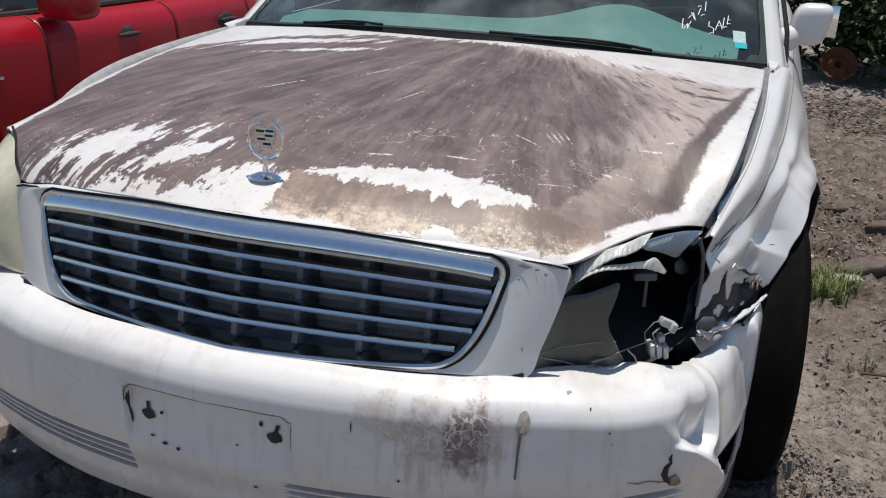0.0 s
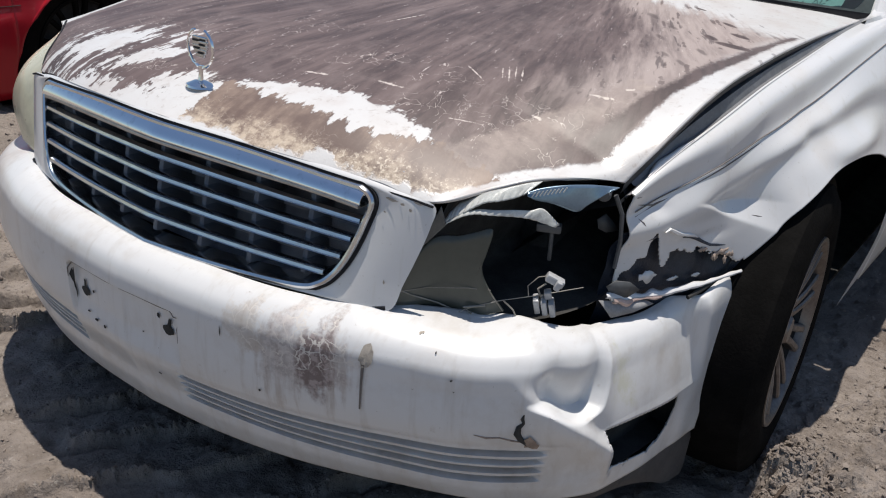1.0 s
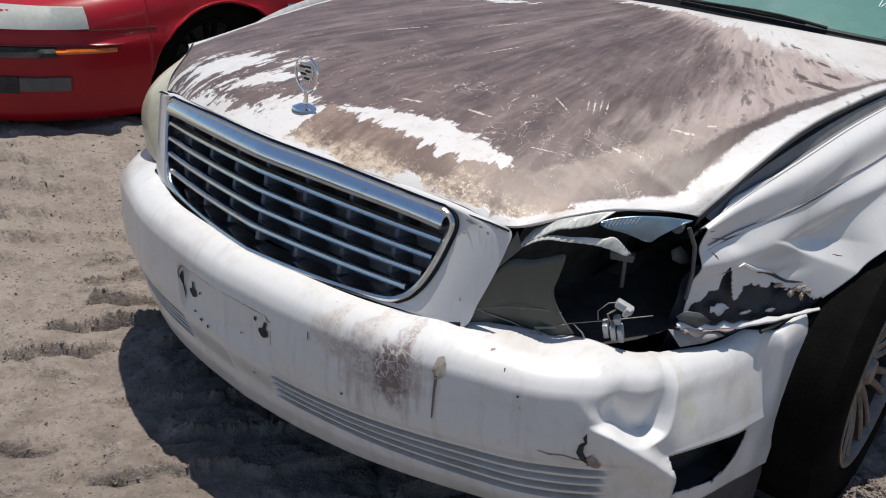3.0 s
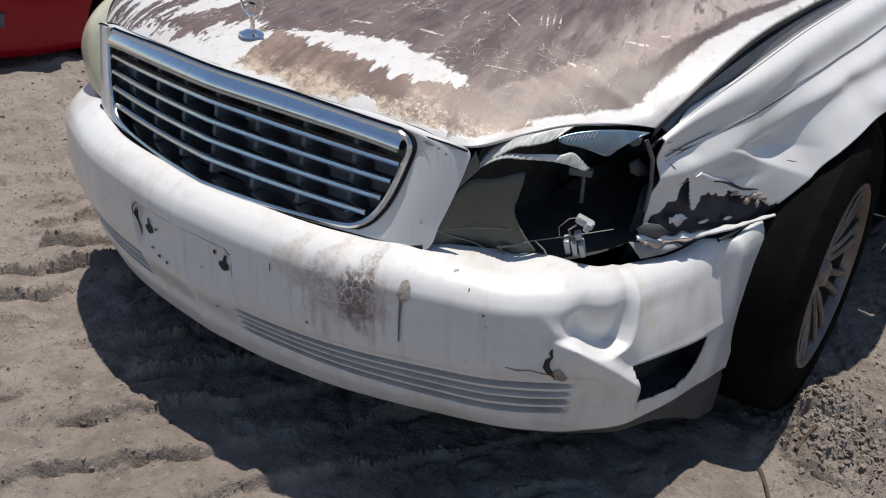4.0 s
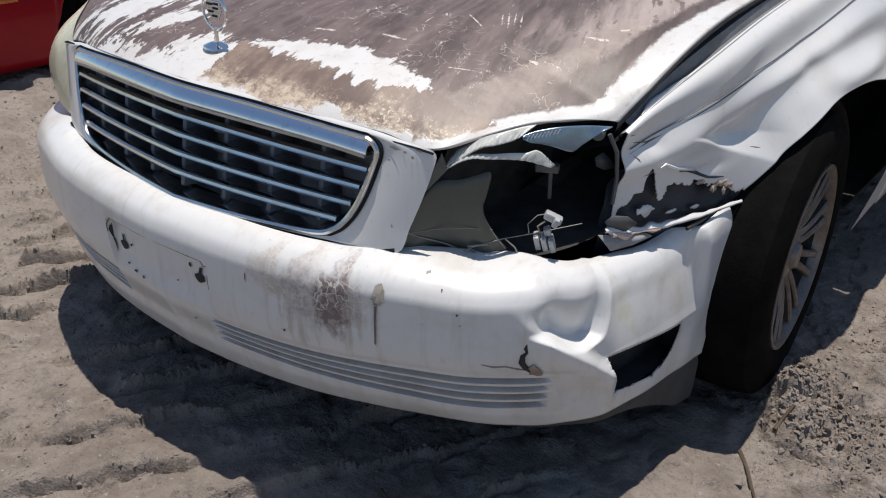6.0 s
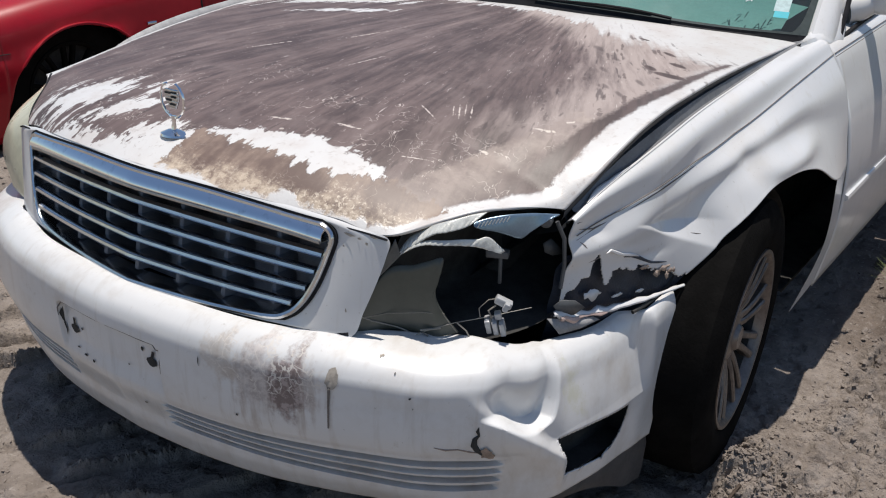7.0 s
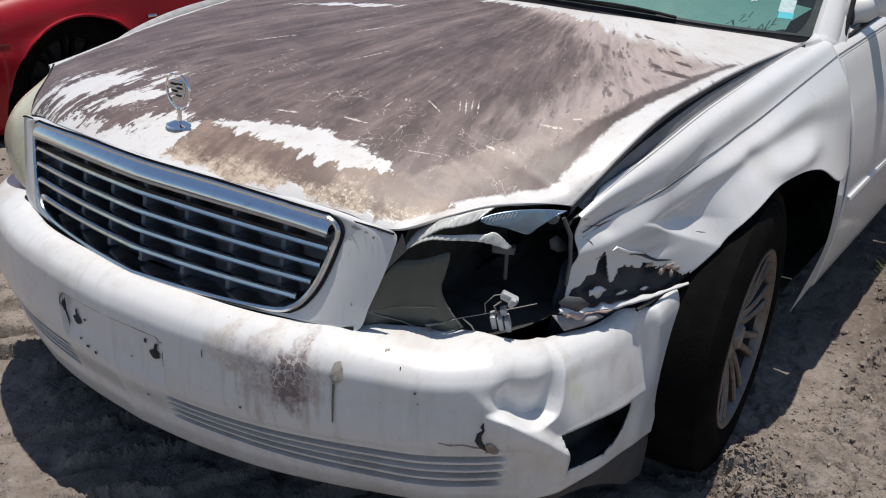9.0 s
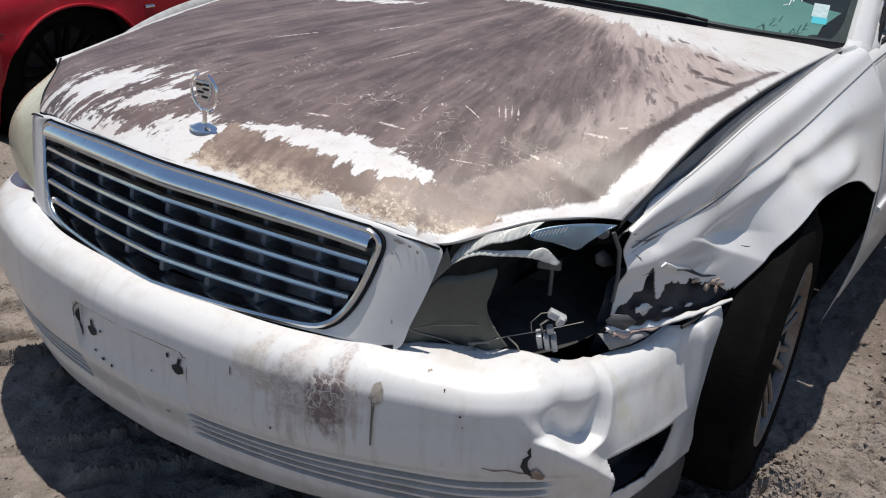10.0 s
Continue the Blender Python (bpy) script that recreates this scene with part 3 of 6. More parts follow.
def ground_height(x, y):
    z = 0.010 * fuzz(x, y, 0, 2.2, 3, 2) + 0.004 * fuzz(x, y, 0, 24.0, 4, 4) + .005 * np.abs(fuzz(x, y, 0, 46.0, 81, 2)) * step(3.5, 2.5, np.abs(x)) - .010 * step(.75, 1.4, fuzz(x, y, 0, 30.0, 41, 3))
    # broken tread ridges in front of the cars: a steep ragged step, a groove before it, a long slope behind
    ph, on = ridge_phase(x, y)
    lip = step(0, .075, ph) * np.clip(1.06 - ph, 0, 1) ** 1.7 - .75 * step(.91, .975, ph) * step(1.0, .985, ph) * step(-.2, .5, fuzz(x, y, 0, 14.0, 66, 2))
    z = z + .024 * lip * on * (1 + .40 * fuzz(x, y, 0, 34.0, 16, 3))
    # the step crumbles into small lumps
    z = z + on * step(.26, .06, ph) * (.011 * np.abs(fuzz(x, y, 0, 330.0, 91, 3)) - .012 * step(.25, .05, np.abs(fuzz(x, y, 0, 150.0, 92, 2)))) * step(-.2, .5, fuzz(x, y, 0, 11.0, 93, 2) + .3)
    # short scratches and chips that lie along the ridges
    a, b = .53 * x + .85 * y, -.85 * x + .53 * y
    z = z - .008 * step(.95, 1.35, fuzz(a * .35, b, 0, 75.0, 57, 3)) * step(2.6, 1.9, np.abs(x))
    # small pits and scratches
    z = z - .007 * step(.9, 1.25, fuzz(x, y, 0, 62.0, 51, 3)) * step(1.6, 1.0, np.abs(x))
    # crumbled heaps by the wheel and rough ground behind it
    heap = hill(x, y, 1.02, .86, .13, .16) + .8 * hill(x, y, 1.14, .74, .14, .13) + .5 * hill(x, y, 1.3, 1.0, .2, .3) + .8 * step(.98, 1.15, x) * step(1.0, 1.4, y) * step(7, 4, y)
    lump = np.abs(fuzz(x, y, 0, 34.0, 17, 3))
    z = z + np.minimum(heap, 1.2) * (.012 + .026 * lump - .030 * step(.16, .0, np.abs(fuzz(x, y, 0, 21.0, 18, 2))) + .012 * fuzz(x, y, 0, 10.0, 52, 2))
    z = z + np.minimum(heap, 1.0) * (.009 * np.abs(fuzz(x, y, 0, 260.0, 94, 3)) - .012 * step(.2, .03, np.abs(fuzz(x, y, 0, 120.0, 95, 2)))) * step(1.7, 1.4, y)
    side = step(1.0, 1.25, x) * step(1.6, 2.2, y) * step(9, 7, y)
    z = z + side * (.030 * np.abs(fuzz(x, y, 0, 13.0, 63, 3)) - .022 * step(.2, .0, np.abs(fuzz(x, y, 0, 9.0, 64, 2))))
    rough = step(-1.7, -2.1, x) * step(.1, .5, y) * step(2.2, 1.6, y)
    z = z + .085 * step(-1.25, -1.95, x) + .075 * step(-1.55, -2.05, x) * step(1.10, .80, y)
    return z + rough * .018 * np.abs(fuzz(x, y, 0, 17.0, 19, 3))


gx = np.concatenate([-np.geomspace(160, 3.6, 34), np.arange(-3.5, -1.3, .02), np.arange(-1.3, 1.7, 0.0055), np.arange(1.7, 2.6, .025), np.geomspace(2.7, 160, 40)])
gy = np.concatenate([-np.geomspace(160, 1.1, 34), np.arange(-1.0, -.5, .02), np.arange(-.5, 1.6, 0.0055), np.arange(1.6, 3.6, .02), np.geomspace(3.65, 12, 70), np.geomspace(12.5, 200, 26)])
GX, GY = np.meshgrid(gx, gy, indexing="ij")
GV = np.stack([GX, GY, ground_height(GX, GY)], -1)
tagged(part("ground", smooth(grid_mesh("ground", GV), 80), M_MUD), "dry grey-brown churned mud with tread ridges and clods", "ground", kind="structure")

# ---- the white car ----
car = tagged(new("wrecked_sedan"), "white sedan with peeling hood paint and a crushed front corner", "car")
HALF = np.array([(0, -.08), (.2, -.068), (.4, -.036), (.55, .012), (.68, .072), (.775, .155), (.83, .26), (.857, .38), (.872, .51), (.885, .64)])


def plan(s):
    """Bumper line seen from above: points and inward normals at s in -1..1."""
    u = np.abs(s)
    d = np.concatenate([[0], np.cumsum(np.hypot(*np.diff(HALF, axis=0).T))])
    d /= d[-1]
    X = lambda q: curve(np.stack([d, HALF[:, 0]], 1), q)
    Y = lambda q: curve(np.stack([d, HALF[:, 1]], 1), q)
    e = 0.004
    tx, ty = X(u + e) - X(u - e), Y(u + e) - Y(u - e)
    l = np.hypot(tx, ty) + 1e-9
    sg = np.where(s < 0, -1, 1)
    return sg * X(u), Y(u), -sg * ty / l, tx / l


def saw(p):
    """One slat and its groove over p 0 to 1."""
    p = p % 1.0
    return step(.30, .40, p) * step(1.0, .90, p)


def bumper_at(s, w):
    x, y, nx, ny = plan(s)
    ax = np.abs(x)
    T = curve([(0, .07), (.45, .082), (.55, .105), (.68, .125), (.76, .11), (.82, .07), (.86, .035), (.9, .008)], ax)
    zt = np.where(x > 0, curve([(0, .556), (.45, .556), (.58, .553), (.70, .548), (.775, .548), (.82, .530), (.85, .514), (.872, .512), (.887, .536)], ax),
                  curve([(0, .556), (.45, .556), (.58, .553), (.7, .54), (.8, .535), (.9, .546)], ax))
    low = curve([(0, .204), (.3, .208), (.5, .216), (.7, .222), (.8, .217), (.9, .213)], ax) - .012 * np.clip(-x / .5, 0, 1)
    zt = zt - .009 * step(.50, .42, ax)
    inset = curve([(0, 1), (.05, .62), (.11, .28), (.2, .05), (.32, 0), (1, 0)], w) * T
    tuck = np.where(x > 0, curve([(0, 1.0), (.7, 1.0), (.8, .75), (.86, .2), (.9, .1)], ax), 1.0)
    inset = inset + tuck * curve([(0, 0), (.4, 0), (.55, .004), (.66, .01), (.86, .03), (.92, .034), (1, .05)], w)
    fall = curve([(0, 0), (.05, .021), (.11, .096), (.2, .24), (.32, .51), (.45, .775), (.6, 1.0)], w)
    z_a, z_b = .345 + .020 * step(.15, .70, x), .274 + 0 * x
    z = zt - (zt - z_a - .012) * fall
    z = np.where(w > .6, z_a + .012 - .012 * np.clip((w - .6) / .06, 0, 1) - (z_a - z_b) * np.clip((w - .66) / .22, 0, 1) - (z_b - low) * np.clip((w - .88) / .12, 0, 1), z)
    # slats under the face, in two fields beside the plate
    for a, b in ((-.66, -.185), (.125, .785)):
        on = step(a, a + .03, x) * step(b, b - .02, x)
        inset = inset + on * 0.040 * saw((w - .665) / .0535) * ((w > .665) & (w < .879))
    # flat recess for the plate
    dx, dz = np.abs(x + .0135) - .143, z - .450
    rim = np.hypot(np.maximum(dx, 0), np.maximum(dz, 0)) - .02 + np.minimum(np.maximum(dx, dz), 0)
    inset = inset + 0.013 * step(.003, -.003, rim) * step(.335, .40, z)
    # struck corner: the side leans in towards its top, up to a crease before the wheel
    yc = .515 + (.508 - z) * .2
    lean = .048 * np.clip((z - .345) / .19, 0, 1) * step(.21, .32, y) * step(yc + .048, yc - .006, y)
    # a thumb-shaped dent, deepest along its sharp lower rim
    rim_z = curve([(.10, .452), (.155, .440), (.184, .418), (.222, .402), (.247, .405), (.30, .405)], y)
    y_r = curve([(.39, .225), (.41, .246), (.43, .258), (.46, .268), (.51, .282), (.57, .30)], z)
    left = step(.122 + .10 * np.clip(z - .46, 0, 1), .166 + .25 * np.clip(z - .46, 0, 1), y)
    dent = .046 * np.clip((.565 - z) / (.575 - rim_z), 0, 1) * step(rim_z - .003, rim_z + .008, z) * left * step(y_r + .016, y_r - .014, y)
    # the ridge below it, running down to the lamp opening
    crest = .432 - .95 * (y - .158)
    ridge = .020 * np.where(z > crest, np.exp(-((z - crest) / .020) ** 2), np.exp(-((z - crest) / .055) ** 2)) * step(.10, .16, y) * step(.315, .27, y)
    inset = inset + np.where(x > .6, lean + dent - ridge + .006 * hill(z, y, .52, .21, .03, .03), 0)
    inset = inset + np.where(x > 0, .0022 * fuzz(x, y, z, 22, 9, 2) * step(.6, .8, x), .0015 * fuzz(x, y, z, 9, 9, 2))
    # its rear edge slants forward to the ground
    y_end = .595 + .05 * np.clip((z - .22) / .28, 0, 1)
    y = np.where(y > .5, .5 + (y - .5) * (y_end - .5) / .14, y)
    return np.stack([x + nx * inset, y + ny * inset, z], -1)


S, W = np.meshgrid(np.concatenate([np.linspace(-1, .55, 300), np.linspace(.5525, 1, 190)]), np.concatenate([np.linspace(0, .655, 130), np.linspace(.66, .885, 92), np.linspace(.895, 1, 14)]), indexing="ij")
BV = bumper_at(S, W)
# the fog lamp opening of the struck corner
FOG = [(.272, .358), (.49, .338), (.486, .312), (.470, .280), (.440, .257), (.41, .247), (.35, .251), (.298, .262), (.289, .30), (.276, .335)]


def inside(P, y, z):
    r = np.zeros(y.shape, bool)
    for (a, b), (c, d) in zip(P, P[1:] + P[:1]):
        hit = ((b > z) != (d > z)) & (y < (c - a) * (z - b) / (d - b + 1e-12) + a)
        r ^= hit
    return r


for (a, b), (c, d) in zip(FOG, FOG[1:] + FOG[:1]):
    t = np.clip(((BV[..., 1] - a) * (c - a) + (BV[..., 2] - b) * (d - b)) / ((c - a) ** 2 + (d - b) ** 2), 0, 1)
    ey, ez = a + t * (c - a), b + t * (d - b)
    near = (np.hypot(BV[..., 1] - ey, BV[..., 2] - ez) < .0044) & (BV[..., 0] > .7)
    BV[..., 1], BV[..., 2] = np.where(near, ey, BV[..., 1]), np.where(near, ez, BV[..., 2])
C = (BV[:-1, :-1] + BV[1:, 1:]) / 2
hole = (C[..., 0] > .7) & inside(FOG, C[..., 1], C[..., 2])
bumper = shell(part("front_bumper", smooth(grid_mesh("front_bumper", BV, ~hole, True)), M_BUMP, car, "white front bumper cover with dents and stains"), .004)

# header panel round the grille
def face_y(x, z):
    return -.007 + (z - .549) * .22 + .06 * np.abs(x) + .19 * x * x


def outline(k):
    """Grille outline as (x, z), grown by k."""
    P = [(0, .762), (.20, .757), (.40, .742), (.435, .738), (.452, .722), (.447, .69), (.432, .64), (.412, .60), (.385, .572), (.34, .558), (.2, .551), (0, .547)]
    q = rail(P, np.linspace(0, 1, 60))
    x, z = q[:, 0], q[:, 1]
    tx, tz = np.gradient(x), np.gradient(z)
    l = np.hypot(tx, tz)
    x, z = x - k * tz / l * 1.0, z + k * tx / l * 1.0
    x[0] = x[-1] = 0
    return np.concatenate([np.stack([x, z], 1), np.stack([-x, z], 1)[-2:0:-1]])


inner = outline(0.004)
P = [(0, .776), (.2, .772), (.42, .756), (.5, .744), (.553, .734), (.553, .70), (.541, .65), (.526, .60), (.510, .553), (.45, .548), (.25, .543), (0, .538)]
q = rail(P, np.linspace(0, 1, 60))
outer = np.concatenate([q, (q * (-.972, 1))[-2:0:-1]])
rows = []
for f in np.linspace(-.08, 1, 14):
    xz = inner * (1 - max(f, 0)) + outer * max(f, 0)
    y = face_y(xz[:, 0], xz[:, 1]) + (.03 if f < 0 else -.006 * math.sin(math.pi * min(1, f * 1.0)))
    rows.append(np.stack([xz[:, 0], y, xz[:, 1]], -1))
HV = np.stack(rows, 1)
part("header_panel", smooth(grid_mesh("header_panel", HV, None, False, True)), M_WHITE, car, "white panel framing the grille")

# grille
ring = outline(0.0)
nx, nz = np.roll(ring[:, 1], 1) - np.roll(ring[:, 1], -1), np.roll(ring[:, 0], -1) - np.roll(ring[:, 0], 1)
l = np.hypot(nx, nz)
ring_rows = [((x, float(face_y(x, z)), z), (0, 1, 0), (a, 0, b)) for (x, z), a, b in zip(ring, nx / l, nz / l)]
bm = bmesh.new()
sweep(bm, ring_rows, [(.034, -.006), (-.002, -.006), (-.009, -.0045), (-.0115, 0), (-.0105, .0045), (-.006, .0065), (.034, .0065)], True)
grille = part("grille", bm, M_BAR, car, "chrome grille with four bars")
bm = bmesh.new()
sweep(bm, ring_rows, [(.02, .0066), (-.0045, .0066), (-.0040, .0105), (.02, .0105)], True)
part("grille_seam", bm, M_SEAL, grille, "dark seam round the grille")
bm = bmesh.new()
xs = np.linspace(-.440, .440, 61)
sweep(bm, [((x, face_y(x, .75) - .004, float(curve([(0, .752), (.2, .747), (.4, .733), (.446, .727)], abs(x)))), (0, 1, 0), (0, 0, 1)) for x in xs],
      [(.018, .0165), (.004, .0145), (-.008, .0085), (-.016, .001), (-.0205, -.007), (-.021, -.0105), (-.016, -.0145), (.03, -.016), (.03, .014)])
part("top_moulding", bm, M_MOULD, grille, "polished chrome top moulding")
bm = bmesh.new()
sweep(bm, [((x, face_y(x, .735) - .012, float(curve([(0, .735), (.2, .730), (.4, .717), (.436, .712)], abs(x)))), (0, 1, 0), (0, 0, 1)) for x in np.linspace(-.436, .436, 61)], [(-.006, .003), (-.0075, .0005), (-.007, -.003), (.02, -.004), (.02, .003)])
part("moulding_lip", bm, M_LIP, grille, "dull lower lip of the moulding")
for k in range(4):
    z0 = .706 - k * .0365
    half = [.438, .428, .415, .39][k]
    bm = bmesh.new()
    sweep(bm, [((x, face_y(x, z0) + .004, z0 - .02 * (abs(x) / .45) ** 1.5 * (1 - k * .22)), (0, 1, 0), (0, 0, 1)) for x in np.linspace(-half, half, 41)],
          [(-.0145, .0015), (-.0135, .0042), (-.0115, .0048), (-.0105, .0042), (-.004, .0072), (-.001, .0070), (.03, .0055), (.03, -.004), (-.003, -.005), (-.0135, -.0045), (-.0155, -.001)])
    part("grille_bar", bm, M_BAR, grille)
for k in range(-3, 4):
    x0 = k * .1125
    zt, zb = .742 - .05 * abs(x0) ** 1.5, .553 + (.01 if abs(k) == 3 else 0)
    bm = bmesh.new()
    box(bm, (x0, face_y(x0, .65) + .045, (zt + zb) / 2), (.012, .07, zt - zb), (-12, 0, 0), .002)
    part("grille_fin", bm, M_FIN, grille)
bm = bmesh.new()
box(bm, (0, .122, .64), (.96, .02, .26), (-12, 0, 0), .004)
part("radiator_screen", bm, M_SCREEN, car, "black screen behind the grille")


# hood
def edge_z(y, x):
    z = curve([(.05, .735), (.2, .765), (.36, .79), (.7, .845), (1.13, .888), (1.45, .905)], y)
    return z - np.where(x > 0, .036 * np.exp(-np.clip(y - .39, -.3, 9) / .2) * step(.3, .7, x), 0)


def flare(y):
    """How far the struck side's edge stands out from its straight line."""
    return curve([(.395, 0), (.45, .019), (.5, .0275), (.6, .034), (.7, .033), (.8, .032), (.9, .029), (1.0, .026), (1.1, .021), (1.2, .015), (1.44, 0)], y)


def lift(y):
    """How far that edge is buckled up."""
    return curve([(.395, 0), (.45, .023), (.5, .039), (.6, .054), (.7, .053), (.8, .047), (.9, .041), (1.0, .034), (1.1, .026), (1.25, .013), (1.44, 0)], y)


def hood_z(x, y):
    xe = .745 + .074 * np.clip((y - .395) / 1.035, 0, 1) + np.where(x > 0, flare(y), 0)
    c = curve([(.03, .772), (.132, .815), (.3, .852), (.6, .890), (1.0, .927), (1.35, .955)], y)
    e = edge_z(y, x)
    return e + (c - e) * (1 - np.clip(np.abs(x / xe), 0, 1) ** 2.6) + lift(y) * np.clip((x / xe - .55) / .45, 0, 1) ** 1.6


U, Vv = np.meshgrid(np.linspace(-1, 1, 221), np.linspace(0, 1, 161) ** 1.4, indexing="ij")
FRONT_L = [(0, .04), (.2, .055), (.45, .108), (.555, .142), (.61, .20), (.66, .265), (.70, .33), (.742, .395)]
FRONT_R = [(0, .04), (.2, .055), (.45, .108), (.555, .148), (.61, .20), (.66, .255), (.70, .295), (.738, .325)]
xf = U * .745
yf = np.where(U > 0, curve(FRONT_L, np.abs(xf)), curve(FRONT_R, np.abs(xf)))
yb = curve([(0, 1.235), (.4, 1.27), (.65, 1.345), (.815, 1.44)], np.abs(U * .815))
HX = xf * (1 - Vv) + U * .819 * Vv
HY = yf * (1 - Vv) + yb * Vv
HX += flare(.395 * (1 - Vv) + 1.44 * Vv) * np.clip(U, 0, 1) ** 3
zf = np.where(U > 0, curve([(0, .776), (.45, .752), (.555, .738), (.61, .762), (.66, .775), (.70, .765), (.742, .75)], np.abs(xf)),
              curve([(0, .776), (.45, .752), (.555, .738), (.61, .752), (.66, .768), (.70, .778), (.742, .787)], np.abs(xf)))
drop = hood_z(xf, yf) - zf
HZ = hood_z(HX, HY) - drop * np.exp(-(HY - yf) / .045)
HZ += .0012 * fuzz(HX, HY, 0, 9, 21, 2) + np.where(HX > 0, .004 * hill(HX, HY, .66, .42, .10, .12) * fuzz(HX, HY, 0, 30, 5, 2), 0)
hood = shell(part("hood", smooth(grid_mesh("hood", np.stack([HX, HY, HZ], -1))), M_HOOD, car, "hood with white paint peeled to brown primer"), .006)

# skirt along each hood edge, dark grey for the shadow under the hood
for k in (0, -1):
    q = np.stack([HX[k], HY[k], HZ[k] - .004], -1)
    w = np.array([-.004 if k else .004, 0, 0])
    me = grid_mesh("shaded_hood_skirt", np.stack([q + w * .5, q + w - np.array([0, 0, .010]), q + w * 2 - np.array([0, 0, .020])], 1))
    part("shaded_hood_skirt", smooth(me), M_DAM, hood)

# fenders
R0 = [(.757, .397, .737), (.777, .48, .778), (.806, .63, .827), (.820, .80, .862), (.828, 1.0, .883), (.830, 1.2, .897), (.831, 1.33, .903), (.836, 1.5, .909)]
R1 = [(.757, .394, .696), (.787, .47, .722), (.838, .63, .760), (.862, .82, .792), (.878, 1.0, .818), (.888, 1.2, .845), (.893, 1.33, .86), (.898, 1.5, .878)]
R2 = [(.755, .39, .63), (.80, .455, .64), (.85, .63, .66), (.893, .80, .725), (.918, 1.0, .757), (.930, 1.2, .757), (.948, 1.33, .742), (.962, 1.5, .73)]
R3 = [(.755, .378, .552), (.80, .445, .546), (.87, .645, .545), (.940, .80, .645), (.960, .99, .693), (.984, 1.18, .672), (1.006, 1.31, .614), (.983, 1.5, .60)]
uu = np.linspace(0, 1, 341)
A = np.stack([rail(R, uu) for R in (R0, R1, R2, R3)], 1)
top = A[:, 0] + (A[:, 1] - A[:, 0]) * .5 + np.array([.008, 0, .014])
FV = np.stack([rail(np.stack([A[k, 0], top[k], A[k, 1], (A[k, 1] + A[k, 2]) / 2 + np.array([.012, 0, 0]), A[k, 2], (A[k, 2] + A[k, 3]) / 2, A[k, 3]]), np.linspace(0, 1, 136)) for k in range(341)])
y, z = FV[..., 1], FV[..., 2]
# creased in under the stripe, out again along a wedge-shaped ledge that falls towards the wheel
z_s = .735 + .33 * (y - .50)
z_1, z_2 = .693 - .17 * (y - .545), .690 - .44 * (y - .545)
fold = np.where(z > z_1, np.clip((z_s - z) / (z_s - z_1), 0, 1), np.clip((z - z_2) / (z_1 - z_2 + 1e-3), 0, 1))
FV[..., 0] += -.020 * fold * step(.52, .66, y) * step(.80, .715, y) * (1 + .08 * fuzz(y, z, 0, 24, 61, 2))
FV[..., 0] += -.004 * hill(y, z, .79, .70, .03, .05) + .003 * hill(y, z, .88, .70, .05, .03) + .010 * hill(y, z, 1.08, .715, .11, .020) - .003 * hill(y, z, .985, .675, .05, .018)
FV[..., 0] += .010 * hill(y, z, .985, .725, .065, .030) + .008 * hill(y, z, 1.16, .725, .09, .028) - .007 * hill(y, z, .90, .745, .035, .05)
FV[..., 0] += -.004 * hill(y, z, .455, .70, .02, .012) + .003 * hill(y, z, .50, .645, .04, .010) - .003 * hill(y, z, .58, .625, .04, .010)
FV[..., 0] += .0008 * fuzz(y, z, 0, 40, 6, 2) * step(.66, .5, y)
c = (FV[:-1, :-1] + FV[1:, 1:]) / 2
tear = curve([(.36, .565), (.40, .597), (.419, .616), (.430, .628), (.4345, .652), (.446, .662), (.453, .650), (.458, .614), (.485, .619), (.544, .612), (.58, .597), (.647, .573), (.69, .54)], c[..., 1]) + .009 * fuzz(c[..., 1], c[..., 2], 0, 80, 12, 3)
torn = (c[..., 2] < tear) & (c[..., 1] < .69)
fender = shell(part("front_fender", smooth(grid_mesh("front_fender", FV, ~torn, True)), M_WHITE, car, "crumpled white fender, torn at its front"), .003)
# the gutter beside the hood, its shade put into the grey colour, and the paint lifted along its front end
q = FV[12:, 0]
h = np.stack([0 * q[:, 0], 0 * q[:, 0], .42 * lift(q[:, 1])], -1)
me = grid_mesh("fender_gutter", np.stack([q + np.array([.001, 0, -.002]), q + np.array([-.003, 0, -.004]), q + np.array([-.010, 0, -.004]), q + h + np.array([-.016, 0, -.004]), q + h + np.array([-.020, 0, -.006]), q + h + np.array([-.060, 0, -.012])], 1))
part("fender_gutter", smooth(me, 40), M_GUTTER, fender, "fender gutter beside the hood, greyed for its shade")
q = FV[24:74, 0]
w = np.sin(np.linspace(0, 3.14, 50)) * (1 + .25 * fuzz(q[:, 1], q[:, 2], 0, 70, 3, 2))
me = grid_mesh("lifted_paint", np.stack([q + np.array([.001, 0, .001]), q + np.array([-.006, 0, .003]) * w[:, None], q + np.array([-.011, 0, .001]) * w[:, None]], 1))
shell(part("lifted_paint", smooth(me), M_WHITE, fender, "lifted white sliver of paint"), .0012)
# its lower end behind the wheel
L = np.stack([rail([(1.006, 1.31, .614), (.998, 1.36, .47), (.988, 1.345, .38), (.960, 1.27, .25)], np.linspace(0, 1, 30)),
              rail([(.983, 1.5, .60), (.986, 1.5, .47), (.981, 1.5, .38), (.957, 1.5, .25)], np.linspace(0, 1, 30))], 0)
L = L[:1] + (L[1:] - L[:1]) * np.linspace(0, 1, 20)[:, None, None]
part("fender_end", smooth(grid_mesh("fender_end", L, None, True)), M_WHITE, fender)
